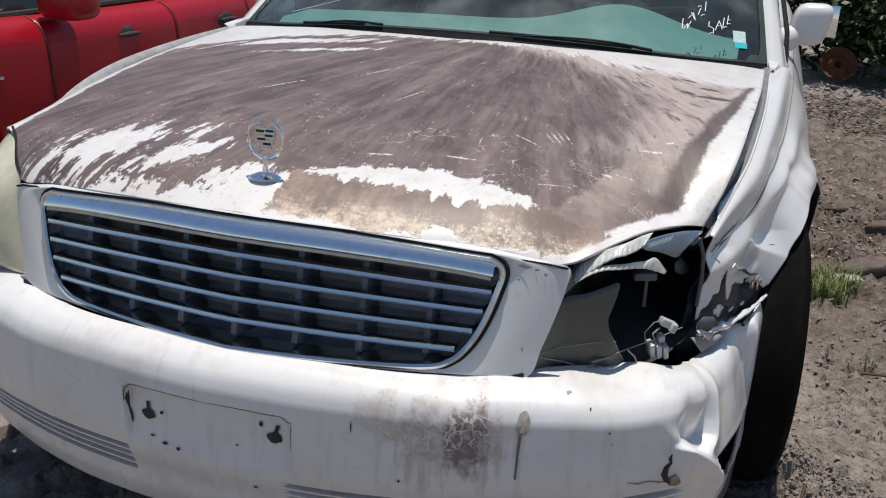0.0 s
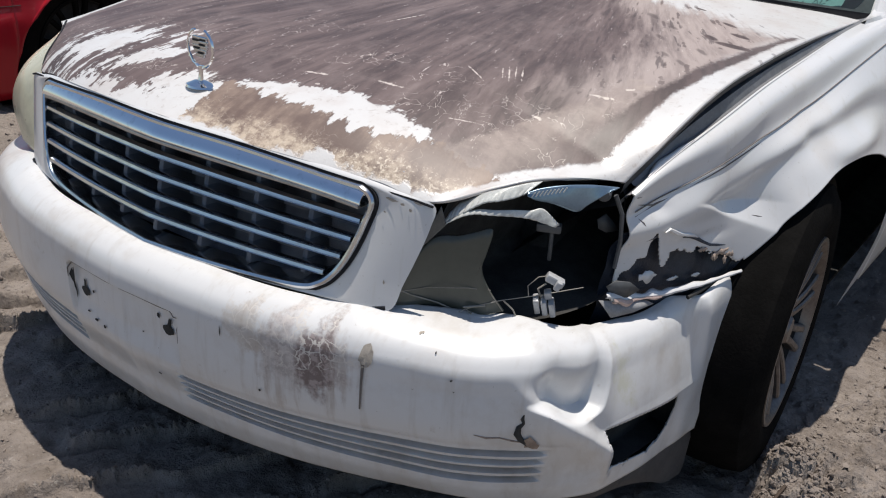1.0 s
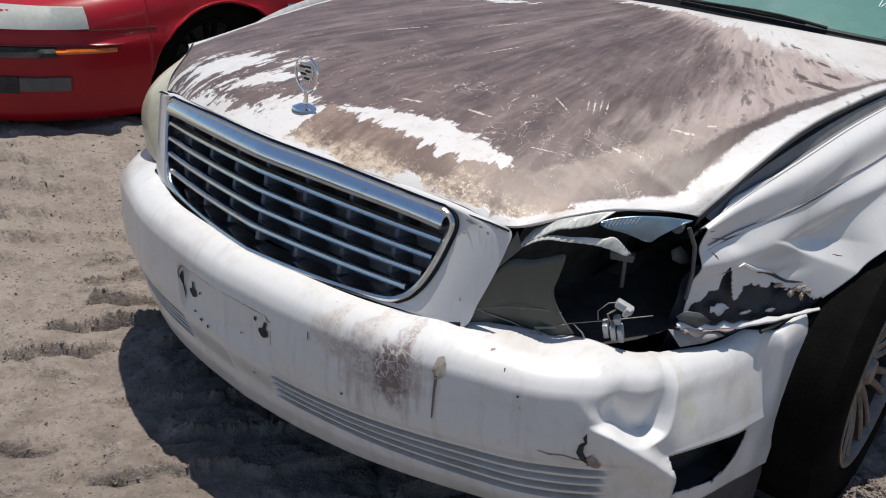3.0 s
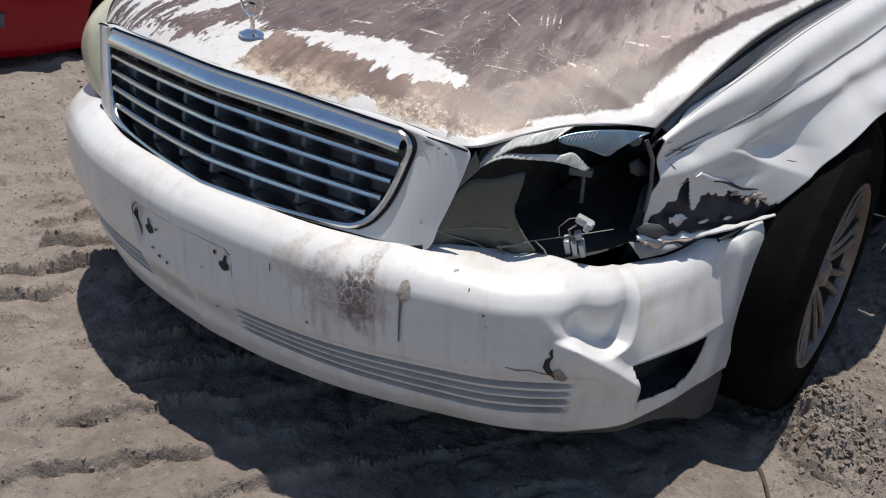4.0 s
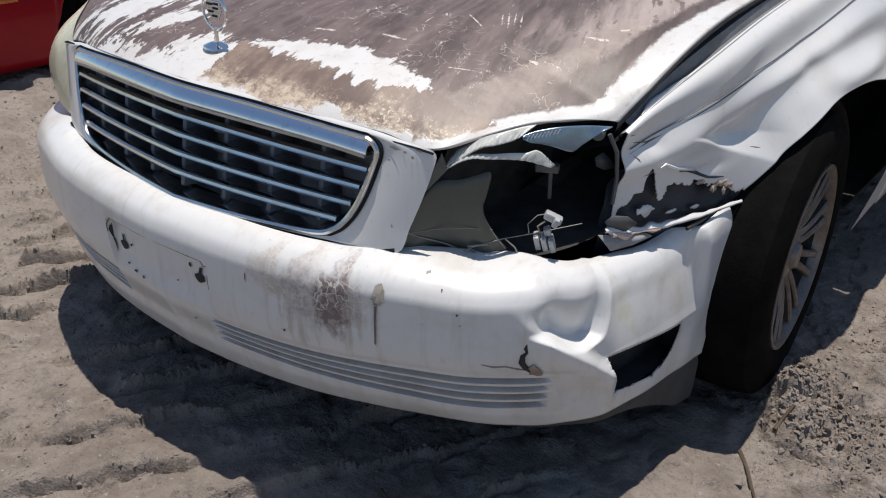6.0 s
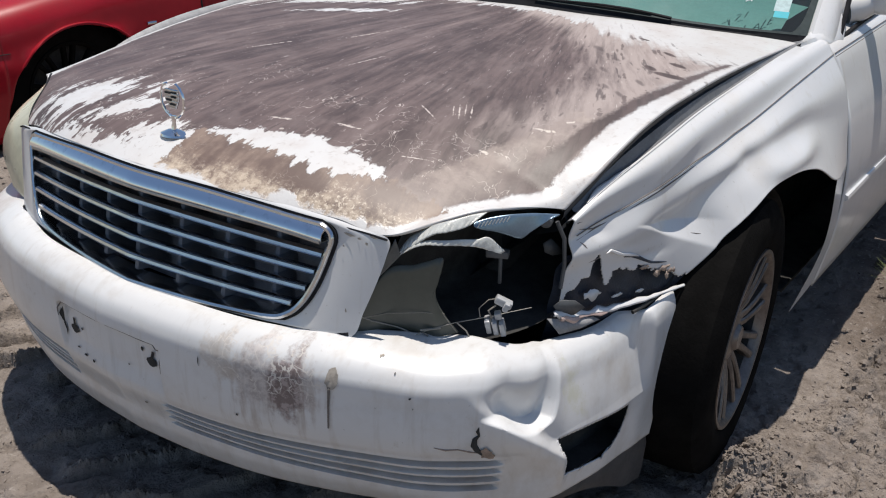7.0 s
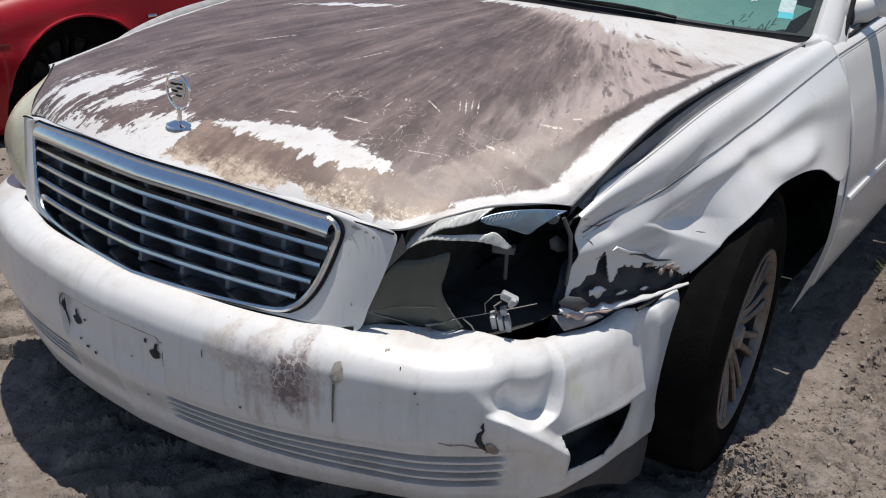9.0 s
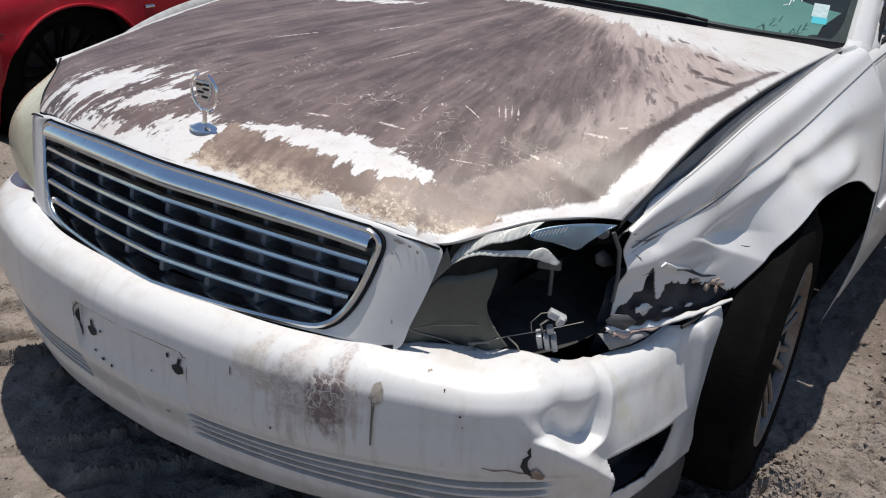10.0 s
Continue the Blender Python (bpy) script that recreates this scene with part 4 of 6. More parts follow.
# the liner that shows through the tear
BL = FV[:187, 68:].copy()
BL = np.concatenate([BL, BL[:, -1:] + np.array([-.004, 0, -.03]), BL[:, -1:] + np.array([-.012, 0, -.07])], 1)
BL[..., 0] -= .018
BL[..., 0] += .006 * fuzz(BL[..., 1], BL[..., 2], 0, 40, 31, 2)
part("torn_liner", smooth(grid_mesh("torn_liner", BL, None, True)), M_BLUE, fender, "dark blue-black torn liner")
# sound fender of the other side
FR = FV.copy()
for k, R in enumerate(([(.75, .33, .772), (.79, .7, .835), (.825, 1.1, .872), (.842, 1.5, .905)], [(.80, .36, .73), (.865, .7, .80), (.885, 1.1, .84), (.898, 1.5, .878)],
                       [(.84, .40, .64), (.925, .7, .70), (.945, 1.1, .74), (.935, 1.5, .73)], [(.86, .45, .552), (.93, .68, .63), (.94, 1.2, .66), (.938, 1.5, .55)])):
    A[:, k] = rail(R, uu)
FR = np.stack([rail(A[k], np.linspace(0, 1, 30)) for k in range(0, 341, 7)]) * np.array([-1, 1, 1])
part("front_fender", smooth(grid_mesh("front_fender", FR)), M_WHITE, car, "white fender")

# doors and body behind
def side_panel(y0, y1, s, low):
    yy = np.linspace(y0, y1, 40)
    V = []
    for q in yy:
        b = curve([(1.5, .905), (2.6, .94), (3.8, .97), (5.1, .95)], q)
        k = curve([(1.5, 0), (2.5, .012), (4.0, .0), (4.7, -.03), (5.15, -.10)], q)
        pts = [(.845, q, b), (.898, q, b - .03), (.938, q, b - .12), (.968, q, .70), (.988, q, .55), (.982, q, .40), (.955, q, max(.235, low(q)))]
        p = np.array(pts, float)
        p[:, 0] += k
        p[:, 2] = np.maximum(p[:, 2], low(q))
        V.append(rail(p, np.linspace(0, 1, 40)) * np.array([s, 1, 1]))
    return grid_mesh("panel", np.array(V), None, s > 0)


no_arch = lambda q: .235
rear_arch = lambda q: .235 + (math.sqrt(max(0, .375 ** 2 - (q - 3.88) ** 2)) + .08 if abs(q - 3.88) < .375 else 0)
for s in (1, -1):
    for nm, a, b, lo in (("front_door", 1.506, 2.70, no_arch), ("rear_door", 2.708, 3.50, no_arch), ("rear_quarter", 3.508, 5.15, rear_arch)):
        d = shell(part(nm, smooth(side_panel(a, b, s, lo)), M_WHITE, car), .004)
        if "door" in nm:
            bm = bmesh.new()
            tube(bm, [(s * .991, q, .50) for q in np.linspace(a + .02, b - .02, 6)], .009, 6)
            part("side_moulding", bm, M_WHITE, d)
            for dx, dz in ((.001, -.028), (.004, -.037)):
                bm = bmesh.new()
                tube(bm, [(s * (.898 + dx + float(curve([(1.5, 0), (2.5, .012), (4.0, .0), (4.7, -.03), (5.15, -.10)], q))), q, float(curve([(1.5, .905), (2.6, .94), (3.8, .97), (5.1, .95)], q)) + dz) for q in np.linspace(a + .01, b - .01, 14)], .0013, 5)
                part("pinstripe", bm, M_STRIPE, d)

# wheels
def wheel(m, name="wheel", metal=M_RIM):
    bm = bmesh.new()
    lathe(bm, [(.205, -.10), (.215, -.115), (.26, -.118), (.30, -.112), (.326, -.095), (.333, -.06), (.334, 0), (.333, .06), (.326, .095), (.30, .112), (.26, .118), (.222, .112), (.21, .10)])
    w = part(name, bm, M_TYRE, None)
    bm = bmesh.new()
    lathe(bm, [(.194, .088), (.198, .104), (.207, .113), (.215, .113), (.217, .104), (.208, .09), (.194, .088)], 56)
    part("rim", bm, metal, w)
    bm = bmesh.new()
    lathe(bm, [(.196, .09), (.19, .05), (.188, -.1)], 40)
    part("barrel", bm, M_DARK, w)
    bm = bmesh.new()
    lathe(bm, [(.0, .098), (.026, .098), (.030, .094), (.033, .088), (.056, .082), (.060, .070), (.060, .03)], 36)
    part("hub_cap", bm, metal, w)
    for k in range(9):
        bm = bmesh.new()
        for side in (-1, 1):
            rows_ = []
            for r, x, wd, off in ((.050, .070, .013, .010), (.090, .084, .0095, .013), (.130, .092, .0085, .017), (.165, .097, .0085, .021), (.198, .101, .010, .025)):
                rows_.append([bm.verts.new((x + dx, side * off + dy * wd, r)) for dx, dy in ((0, -1), (.004, -.6), (.004, .6), (0, 1), (-.022, .8), (-.022, -.8))])
            for A_, B_ in zip(rows_, rows_[1:]):
                for q in range(6):
                    bm.faces.new((A_[q], A_[(q + 1) % 6], B_[(q + 1) % 6], B_[q]))
            bm.faces.new(rows_[0][::-1])
            bm.faces.new(rows_[-1])
        bmesh.ops.recalc_face_normals(bm, faces=bm.faces[:])
        bmesh.ops.rotate(bm, verts=bm.verts[:], cent=(0, 0, 0), matrix=Matrix.Rotation(6.2832 * k / 9, 3, "X"))
        part("spoke", bm, metal, w)
    bm = bmesh.new()
    lathe(bm, [(.0, .02), (.15, .02), (.15, .0), (.0, .0)], 32)
    part("brake_disc", bm, M_RUSTD, w)
    w.matrix_basis = m
    return w


def seat(w, thing):
    w.parent = thing
    w.matrix_parent_inverse = thing.matrix_basis.inverted()


for m in (pose(.843, .925, .318, 0, 1, 4.5), pose(-.825, .95, .317, 0, 0, 175), pose(.82, 3.88, .317), pose(-.82, 3.88, .317, 0, 0, 180)):
    seat(wheel(m), car)
# dark wells and underside
bm = bmesh.new()
box(bm, (0, 2.9, .42), (1.56, 4.3, .38), (0, 0, 0), .03)
box(bm, (0, .62, .47), (.98, .80, .30), (0, 0, 0), .03)
part("underbody", bm, M_DARK, car, "black underbody")
for s in (1, -1):
    for cy in (.95, 3.88):
        bm = bmesh.new()
        q = [(s * .60, cy + .42 * math.cos(a), .29 + .37 * math.sin(a)) for a in np.linspace(-.2, 3.34, 24)]
        p = [(s * (.865 if b < .7 else .90), b, c) for _, b, c in q]
        va, vb = [bm.verts.new(v) for v in q], [bm.verts.new(v) for v in p]
        for k in range(23):
            bm.faces.new((va[k], va[k + 1], vb[k + 1], vb[k]))
        bm.faces.new(va)
        part("wheel_liner", bm, M_DARK, car, "black wheel arch liner")

# windscreen and roof
wb = rail([(-.825, 1.505, .906), (-.62, 1.385, .922), (-.35, 1.305, .944), (0, 1.28, .953), (.35, 1.305, .944), (.62, 1.385, .922), (.825, 1.505, .906)], np.linspace(0, 1, 61))
wt = rail([(-.715, 2.28, 1.31), (-.34, 2.13, 1.385), (0, 2.11, 1.395), (.34, 2.13, 1.385), (.715, 2.28, 1.31)], np.linspace(0, 1, 61))
k = np.linspace(0, 1, 41)[None, :, None]
WV = wb[:, None] * (1 - k) + wt[:, None] * k + np.array([0, -.25, .45]) * (.16 * k * (1 - k))
glass = part("windscreen", smooth(grid_mesh("windscreen", WV)), M_GLASS, car, "dusty teal-tinted windscreen")
rt = rail([(-.68, 3.45, 1.34), (0, 3.52, 1.40), (.68, 3.45, 1.34)], np.linspace(0, 1, 61))
k = np.linspace(0, 1, 21)[None, :, None]
RV = wt[:, None] * (1 - k) + rt[:, None] * k + np.array([0, 0, .12]) * (k * (1 - k))
part("roof", smooth(grid_mesh("roof", RV)), M_WHITE, car)
bt = rail([(-.80, 4.25, .97), (0, 4.35, 1.0), (.80, 4.25, .97)], np.linspace(0, 1, 61))
RG = rt[:, None] * (1 - k) + bt[:, None] * k
part("rear_window", smooth(grid_mesh("rear_window", RG)), M_GLASSD, car)
tb = rail([(-.80, 5.12, .93), (0, 5.2, .95), (.80, 5.12, .93)], np.linspace(0, 1, 61))
part("trunk_lid", smooth(grid_mesh("trunk_lid", bt[:, None] * (1 - k) + tb[:, None] * k + np.array([0, 0, .05]) * k * (1 - k))), M_WHITE, car)
bb = rail([(-.86, 5.05, .3), (0, 5.22, .28), (.86, 5.05, .3)], np.linspace(0, 1, 61))
part("rear_bumper", smooth(grid_mesh("rear_bumper", tb[:, None] * (1 - k) + bb[:, None] * k + np.array([0, .12, 0]) * k * (1 - k))), M_WHITE, car)
for s in (1, -1):
    a = np.array([(s * .845, 1.64, .91), (s * .858, 2.7, .95), (s * .845, 4.2, .97)])
    lo = rail(a, np.linspace(0, 1, 30))
    hi = rail([(s * .70, 2.2, 1.325), (s * .71, 2.85, 1.36), (s * .69, 3.45, 1.335)], np.linspace(0, 1, 30))
    kk = np.linspace(0, 1, 10)[None, :, None]
    part("side_window", smooth(grid_mesh("side_window", lo[:, None] * (1 - kk) + hi[:, None] * kk + np.array([s * .04, 0, 0]) * kk * (1 - kk), None, s < 0)), M_GLASSD, car)
    e = WV[60 if s > 0 else 0]
    f = np.linspace(0, 1, 41)[:, None]
    PV = np.stack([e + np.array([-s * .004, 0, -.004]), e + np.array([s * .012, .004, .012]), e + np.array([s * .035, .03, .010]) , e + np.array([s * .052, .07, -.012]) * (1 - .25 * f), e + np.array([s * .05, .11, -.035]) * (1 - .3 * f)], 1)
    part("windscreen_pillar", smooth(grid_mesh("windscreen_pillar", PV, None, s < 0), 60), M_WHITE, car)

for s in (1, -1):
    k = np.linspace(0, 1, 24)
    a = rail([(s * .832, 1.395, .906), (s * .829, 1.49, .917), (s * .822, 1.60, .940), (s * .805, 1.70, 1.0)], k)
    d = rail([(s * .842, 1.395, .902), (s * .868, 1.50, .900), (s * .886, 1.62, .888), (s * .880, 1.66, .925)], k)
    q = np.stack([a - np.array([s * .004, 0, .02]), a, a * .5 + d * .5 + np.array([s * .006, 0, .010]), d, d - np.array([0, 0, .05])], 1)
    part("pillar_foot", smooth(grid_mesh("pillar_foot", q, None, s < 0), 60), M_WHITE, car)
glass.visible_shadow = False
# black border and cowl
seal = np.concatenate([WV[:, :1], WV[:, :1] * .7 + WV[:, 1:2] * .3, WV[:, :1] * .4 + WV[:, 1:2] * .6], 1) + np.array([0, -.003, .004])
part("glass_border", smooth(grid_mesh("glass_border", seal)), M_FRIT, glass, "black border of the windscreen")
for e_, d_ in ((WV[0], WV[1]), (WV[60], WV[59])):
    # the border widens into the rounded lower corner
    k = np.linspace(0, 1, 41)
    w = .7 + 1.5 * np.exp(-k / .035)
    part("glass_border", smooth(grid_mesh("glass_border", np.stack([e_, e_ + (d_ - e_) * (w * .5)[:, None], e_ + (d_ - e_) * w[:, None]], 1) + np.array([0, -.003, .004]))), M_FRIT, glass)
cw = np.stack([np.stack([np.interp(np.linspace(-.8, .8, 61), [-.815, .815], [-.81, .81]), curve([(0, 1.215), (.4, 1.25), (.65, 1.325), (.815, 1.42)], np.abs(np.linspace(-.8, .8, 61))),
                         curve([(0, .915), (.4, .905), (.65, .885), (.815, .86)], np.abs(np.linspace(-.8, .8, 61)))], -1), wb + np.array([0, -.006, .001]), WV[:, 0] * .85 + WV[:, 1] * .15 + np.array([0, -.007, .006])], 1)
part("cowl", smooth(grid_mesh("cowl", cw)), M_SEAL, car, "black cowl below the windscreen")
# wipers
for u0, u1, lift in ((34, 47, .0), (15, 24, .0)):
    bm = bmesh.new()
    pts = [WV[k, 0] * .8 + WV[k, 1] * .2 + np.array([0, -.010, .008 + .010 * math.sin(3.14 * (k - u0) / (u1 - u0))]) for k in range(u0, u1 + 1, 2)]
    tube(bm, pts, [.002 + .003 * (k / len(pts)) for k in range(len(pts))], 6)
    wiper = part("wiper", bm, M_SEAL, car, "black wiper arm")
    bm = bmesh.new()
    tube(bm, [WV[k, 0] * .4 + WV[k, 1] * .6 + np.array([0, -.004, .006]) for k in range(u0 - 2, u1 - 1, 2)], .004, 6)
    part("blade", bm, M_DARK, wiper)


def on_glass(u, k, off=.004):
    """A place just above the windscreen: u across, k up, in grid steps."""
    a, b = int(u), int(k)
    p = WV[a, b] + (WV[a + 1, b] - WV[a, b]) * (u - a) + (WV[a, b + 1] - WV[a, b]) * (k - b)
    return p + np.array([0, -off * .6, off * .8])


def glass_patch(name, u0, u1, k0, k1, m, label):
    q = np.array([[on_glass(u, k) for k in np.linspace(k0, k1, 3)] for u in np.linspace(u0, u1, 3)])
    part(name, grid_mesh(name, q), m, glass, label)


glass_patch("sticker", 55.6, 57.3, 4.0, 6.3, M_PAPER, "white inspection sticker")
glass_patch("sticker_band", 55.75, 57.4, 2.9, 4.0, M_CYAN, "cyan band of the sticker")
# a hand-written note in white marker, no longer legible
for u, k, du, dk in ((49.3, 5.4, .2, 2.0), (49.5, 5.4, .5, 1.1), (50.0, 6.4, -.1, -.9), (49.9, 5.5, .5, 1.6), (50.1, 7.6, .6, .9), (50.5, 8.9, .3, -1.3), (50.9, 7.4, -.2, 1.5), (51.3, 8.6, .4, 1.5), (51.6, 8.4, .5, .4), (51.3, 10.2, .5, .3), (52.2, 9.6, .2, 2.0),
                     (52.4, 5.0, .6, .3), (53.0, 5.2, .1, 1.0), (53.1, 6.1, -.6, .4), (52.5, 6.5, .1, 1.0), (53.3, 5.9, .6, 2.0), (53.9, 7.9, .3, -1.7), (53.5, 6.7, .5, .2), (54.3, 6.6, .3, 2.1), (54.4, 6.6, .5, .3), (54.9, 7.4, .3, 1.9), (54.9, 7.4, .5, .2), (55.0, 8.2, .4, .2)):
    bm = bmesh.new()
    tube(bm, [on_glass(u + du * f, k + dk * f + .12 * math.sin(3.1 * f)) for f in (0, .35, .7, 1)], .0013, 5)
    part("marker_stroke", bm, M_CHALK, glass)
# dashboard and wheel behind the glass
u = np.linspace(-.74, .74, 61)
hump = .075 * hill(u, 0 * u, .37, 0, .21, 1)
DV = np.stack([np.stack([u, curve([(0, 1.32), (.4, 1.36), (.74, 1.50)], np.abs(u)) + .02, curve([(0, .935), (.74, .885)], np.abs(u))], -1),
               np.stack([u, 0 * u + 1.60, .945 + hump * .4 - .03 * u * u], -1), np.stack([u, 0 * u + 1.80, .955 + hump - .03 * u * u], -1),
               np.stack([u, 0 * u + 1.86, .93 + hump - .03 * u * u], -1), np.stack([u, 0 * u + 1.87, .70 + 0 * u], -1)], 1)
part("dashboard", smooth(grid_mesh("dashboard", DV), 60), M_TEAL, car, "dusty teal-grey dashboard")
bm = bmesh.new()
ring = [(.37 + .19 * math.cos(a), 2.02 + .10 * math.sin(a), 1.0 + .16 * math.sin(a)) for a in np.linspace(0, 6.2832, 33)]
tube(bm, ring, .014, 8, False)
tube(bm, [(.19, 2.02, 1.0), (.37, 2.0, .985), (.55, 2.02, 1.0)], .018, 8)
part("steering_wheel", bm, M_SEAL, car, "dark steering wheel")
for sx in (-.37, .37):
    bm = bmesh.new()
    box(bm, (sx, 2.75, .93), (.52, .16, .62), (14, 0, 0), .05)
    box(bm, (sx, 2.45, .68), (.52, .5, .16), (0, 0, 0), .05)
    part("seat", bm, M_TEAL, car, "teal-grey front seat")

# door mirrors
for s in (1, -1):
    bm = bmesh.new()
    r = bmesh.ops.create_uvsphere(bm, u_segments=24, v_segments=16, radius=1.0)
    for v in bm.verts:
        v.co = Vector([math.copysign(abs(c) ** .55, c) for c in v.co])
        v.co = Vector((s * (.934 + .058 * v.co.x + .012 * v.co.z), 1.86 + .055 * v.co.y * (1 if v.co.y < 0 else .4), 1.000 + .064 * v.co.z))
    mir = part("door_mirror", bm, M_WHITE, car, "white door mirror")
    bm = bmesh.new()
    tube(bm, [(s * .84, 1.80, .945), (s * .875, 1.825, .955), (s * .91, 1.845, .975)], [.042, .038, .03], 12)
    part("mirror_foot", bm, M_WHITE, mir)
    bm = bmesh.new()
    box(bm, (s * .955, 1.886, 1.01), (.12, .004, .095), (0, 0, 0), .001)
    part("mirror_glass", bm, M_CHROME, mir)
    bm = bmesh.new()
    tube(bm, [(s * .876, 1.630, .890), (s * .880, 1.8, .910), (s * .880, 2.69, .950)], .007, 6)
    part("window_seal", bm, M_SEAL, car)
    bm = bmesh.new()
    tube(bm, [(s * .876, 1.632, .890), (s * .868, 1.70, .985), (s * .845, 1.80, 1.07), (s * .78, 2.06, 1.23)], .007, 6)
    part("window_seal", bm, M_SEAL, car)

# ---- small parts of the front ----
BX, BZ, BY = BV[..., 0].ravel(), BV[..., 2].ravel(), BV[..., 1].ravel()
front = np.abs(BV[..., 0].ravel()) < .80


def on_bumper(x, z, off=.003):
    d = (BX - x) ** 2 + (BZ - z) ** 2 + np.where(front, 0, 9)
    k = np.argsort(d)[:4]
    w = 1 / (d[k] + 1e-6)
    return (x, float((BY[k] * w).sum() / w.sum()) - off, z)


def bumper_mark(name, pts, m, label="", off=.0025):
    bm = bmesh.new()
    cx, cz = np.mean(pts, 0)
    c = bm.verts.new(on_bumper(cx, cz, off))
    vs = [bm.verts.new(on_bumper(x, z, off)) for x, z in pts]
    for a, b in zip(vs, vs[1:] + vs[:1]):
        bm.faces.new((c, b, a))
    part(name, bm, m, bumper, label)


def blot(cx, cz, rx, rz, n=12, seed=1, wob=.25):
    rg = random.Random(seed)
    return [(cx + rx * math.cos(a) * (1 + wob * rg.uniform(-1, 1)), cz + rz * math.sin(a) * (1 + wob * rg.uniform(-1, 1))) for a in (6.2832 * k / n for k in range(n))]


for x0, z0, lean in ((-.131, .420, -.002), (.117, .428, .005)):
    bumper_mark("plate_hole", blot(x0, z0 - .004, .014, .0105, 12, 3, .18), M_DARK)
    bumper_mark("plate_slot", [(x0 - .004, z0), (x0 + .004, z0), (x0 + .005 + lean, z0 + .02), (x0 - .002 + lean, z0 + .021)], M_DARK, "", .003)
for x0, z0, a, b in ((-.104, .424, .0035, .004), (.092, .445, .004, .005), (-.098, .366, .006, .003), (-.07, .362, .004, .003), (.074, .312, .005, .003), (-.125, .375, .005, .002), (.045, .395, .003, .002),
                     (.62, .525, .0018, .0018), (.655, .49, .0016, .0016), (.66, .47, .0012, .0012), (.255, .475, .0014, .011), (.335, .385, .002, .003)):
    bumper_mark("pit", blot(x0, z0, a, b, 7, int(x0 * 999), .3), M_DARK)
bumper_mark("chip", blot(.581, .541, .004, .0012, 12, 5, .1), M_DROP)
bumper_mark("stain_drop", blot(.524, .505, .012, .019, 16, 8, .2), M_DROP, "brown dried drop")
bumper_mark("drip", [(.519, .49), (.524, .49), (.5215, .45), (.520, .405), (.5165, .405), (.518, .45)], M_STRIPE, "dark drip mark")
bm = bmesh.new()
tube(bm, [on_bumper(x, z, .0035 if z > .46 else .001) for x, z in [(-.1765, .435), (-.1765, .445)] + [(-.1565 - .02 * math.cos(a), .450 + .02 * math.sin(a)) for a in (.2, .6, 1.0, 1.4)] + [(-.14, .470), (-.10, .470), (-.05, .470), (.0, .470), (.05, .470), (.10, .470), (.13, .470)] + [(.1295 + .02 * math.sin(a), .450 + .02 * math.cos(a)) for a in (.4, .8, 1.2)] + [(.1495, .44), (.1495, .412)]], [.0006, .0012, .0014, .0014, .0012, .001, .0009, .0008, .0008, .0007, .0008, .0009, .0008, .0010, .0010, .0009, .0008, .0004], 5)
part("plate_rim", bm, M_STRIPE, bumper, "dark rim line of the plate recess")
bumper_mark("plate_edge", [(-.1745, .452), (-.1725, .452), (-.1715, .438), (-.1725, .425), (-.169, .412), (-.1665, .398), (-.169, .385), (-.172, .40), (-.1745, .42), (-.1750, .44)], M_DARK)
bm = bmesh.new()
tube(bm, [on_bumper(x, z, 0) for x, z in ((.7535, .437), (.7515, .428), (.7535, .420), (.747, .411), (.745, .397), (.749, .385), (.756, .374), (.764, .362))], [.0008, .0034, .0024, .0046, .0064, .0055, .0035, .0008], 6)
part("crack", bm, M_DARK, bumper, "dark crack in the bumper")
bumper_mark("torn_scrap", blot(.763, .379, .010, .014, 13, 4, .35), M_TORN, "torn scrap with bare primer", .004)
bm = bmesh.new()
tube(bm, [on_bumper(x, z, 0) for x, z in ((.690, .392), (.705, .386), (.722, .387), (.738, .381), (.750, .378))], [.0006, .0022, .0012, .0020, .0008], 6)
part("torn_edge", bm, M_TORN, bumper, "torn brown edge")
# dark lip under the bumper
E = BV[:, -1]
E = E[(E[:, 0] > .30) & (E[:, 1] < .597)]
x, y = E[:, 0], E[:, 1]
drop_ = curve([(-.06, .004), (.05, .005), (.12, .008), (.2, .014), (.3, .026), (.4, .044), (.48, .080), (.54, .112), (.6, .120)], y)
dam = []
for a, b in ((.025, .010), (.010, .004), (.004, -.2), (.008, -.8), (.012, -1.0), (.05, -1.05)):
    _, _, nx, ny = plan(np.interp(np.arange(len(E)), [0, len(E) - 1], [.35, .97]))
    dam.append(np.stack([x + nx * a, y + ny * a, E[:, 2] + (b if b > 0 else b * drop_)], -1))
shell(part("air_dam", smooth(grid_mesh("air_dam", np.stack(dam, 1), None, True)), M_DAM, car, "dark grey air dam under the bumper"), .004)
# backing behind the openings
bm = bmesh.new()
box(bm, (0, .98, .258), (1.26, .80, .012), (0, 0, 0), .004)
box(bm, (0, 3.1, .268), (1.83, 3.5, .012), (0, 0, 0), .004)
# unseen sheet added under the bumper so that no light leaks through
q = BV[::6, -1]
q = np.stack([q[:, 0] * .985, q[:, 1] + .008, 0 * q[:, 0] + .240], -1)
w = np.stack([np.clip(q[:, 0], -.84, .84), 0 * q[:, 0] + .66, 0 * q[:, 0] + .240], -1)
part("underside_shield", grid_mesh("underside_shield", np.stack([q, w], 1)), M_DARK, car, "unseen black shield added under the bumper against light leaks")
q = BV[340:484:3, 40::8].copy()
q[..., 0] -= .06
q[..., 1] += .02
part("bumper_core", grid_mesh("bumper_core", q), M_DARK, car, "black core behind the bumper opening")
part("underside_shield", bm, M_DARK, car, "black shield under the engine")
bm = bmesh.new()
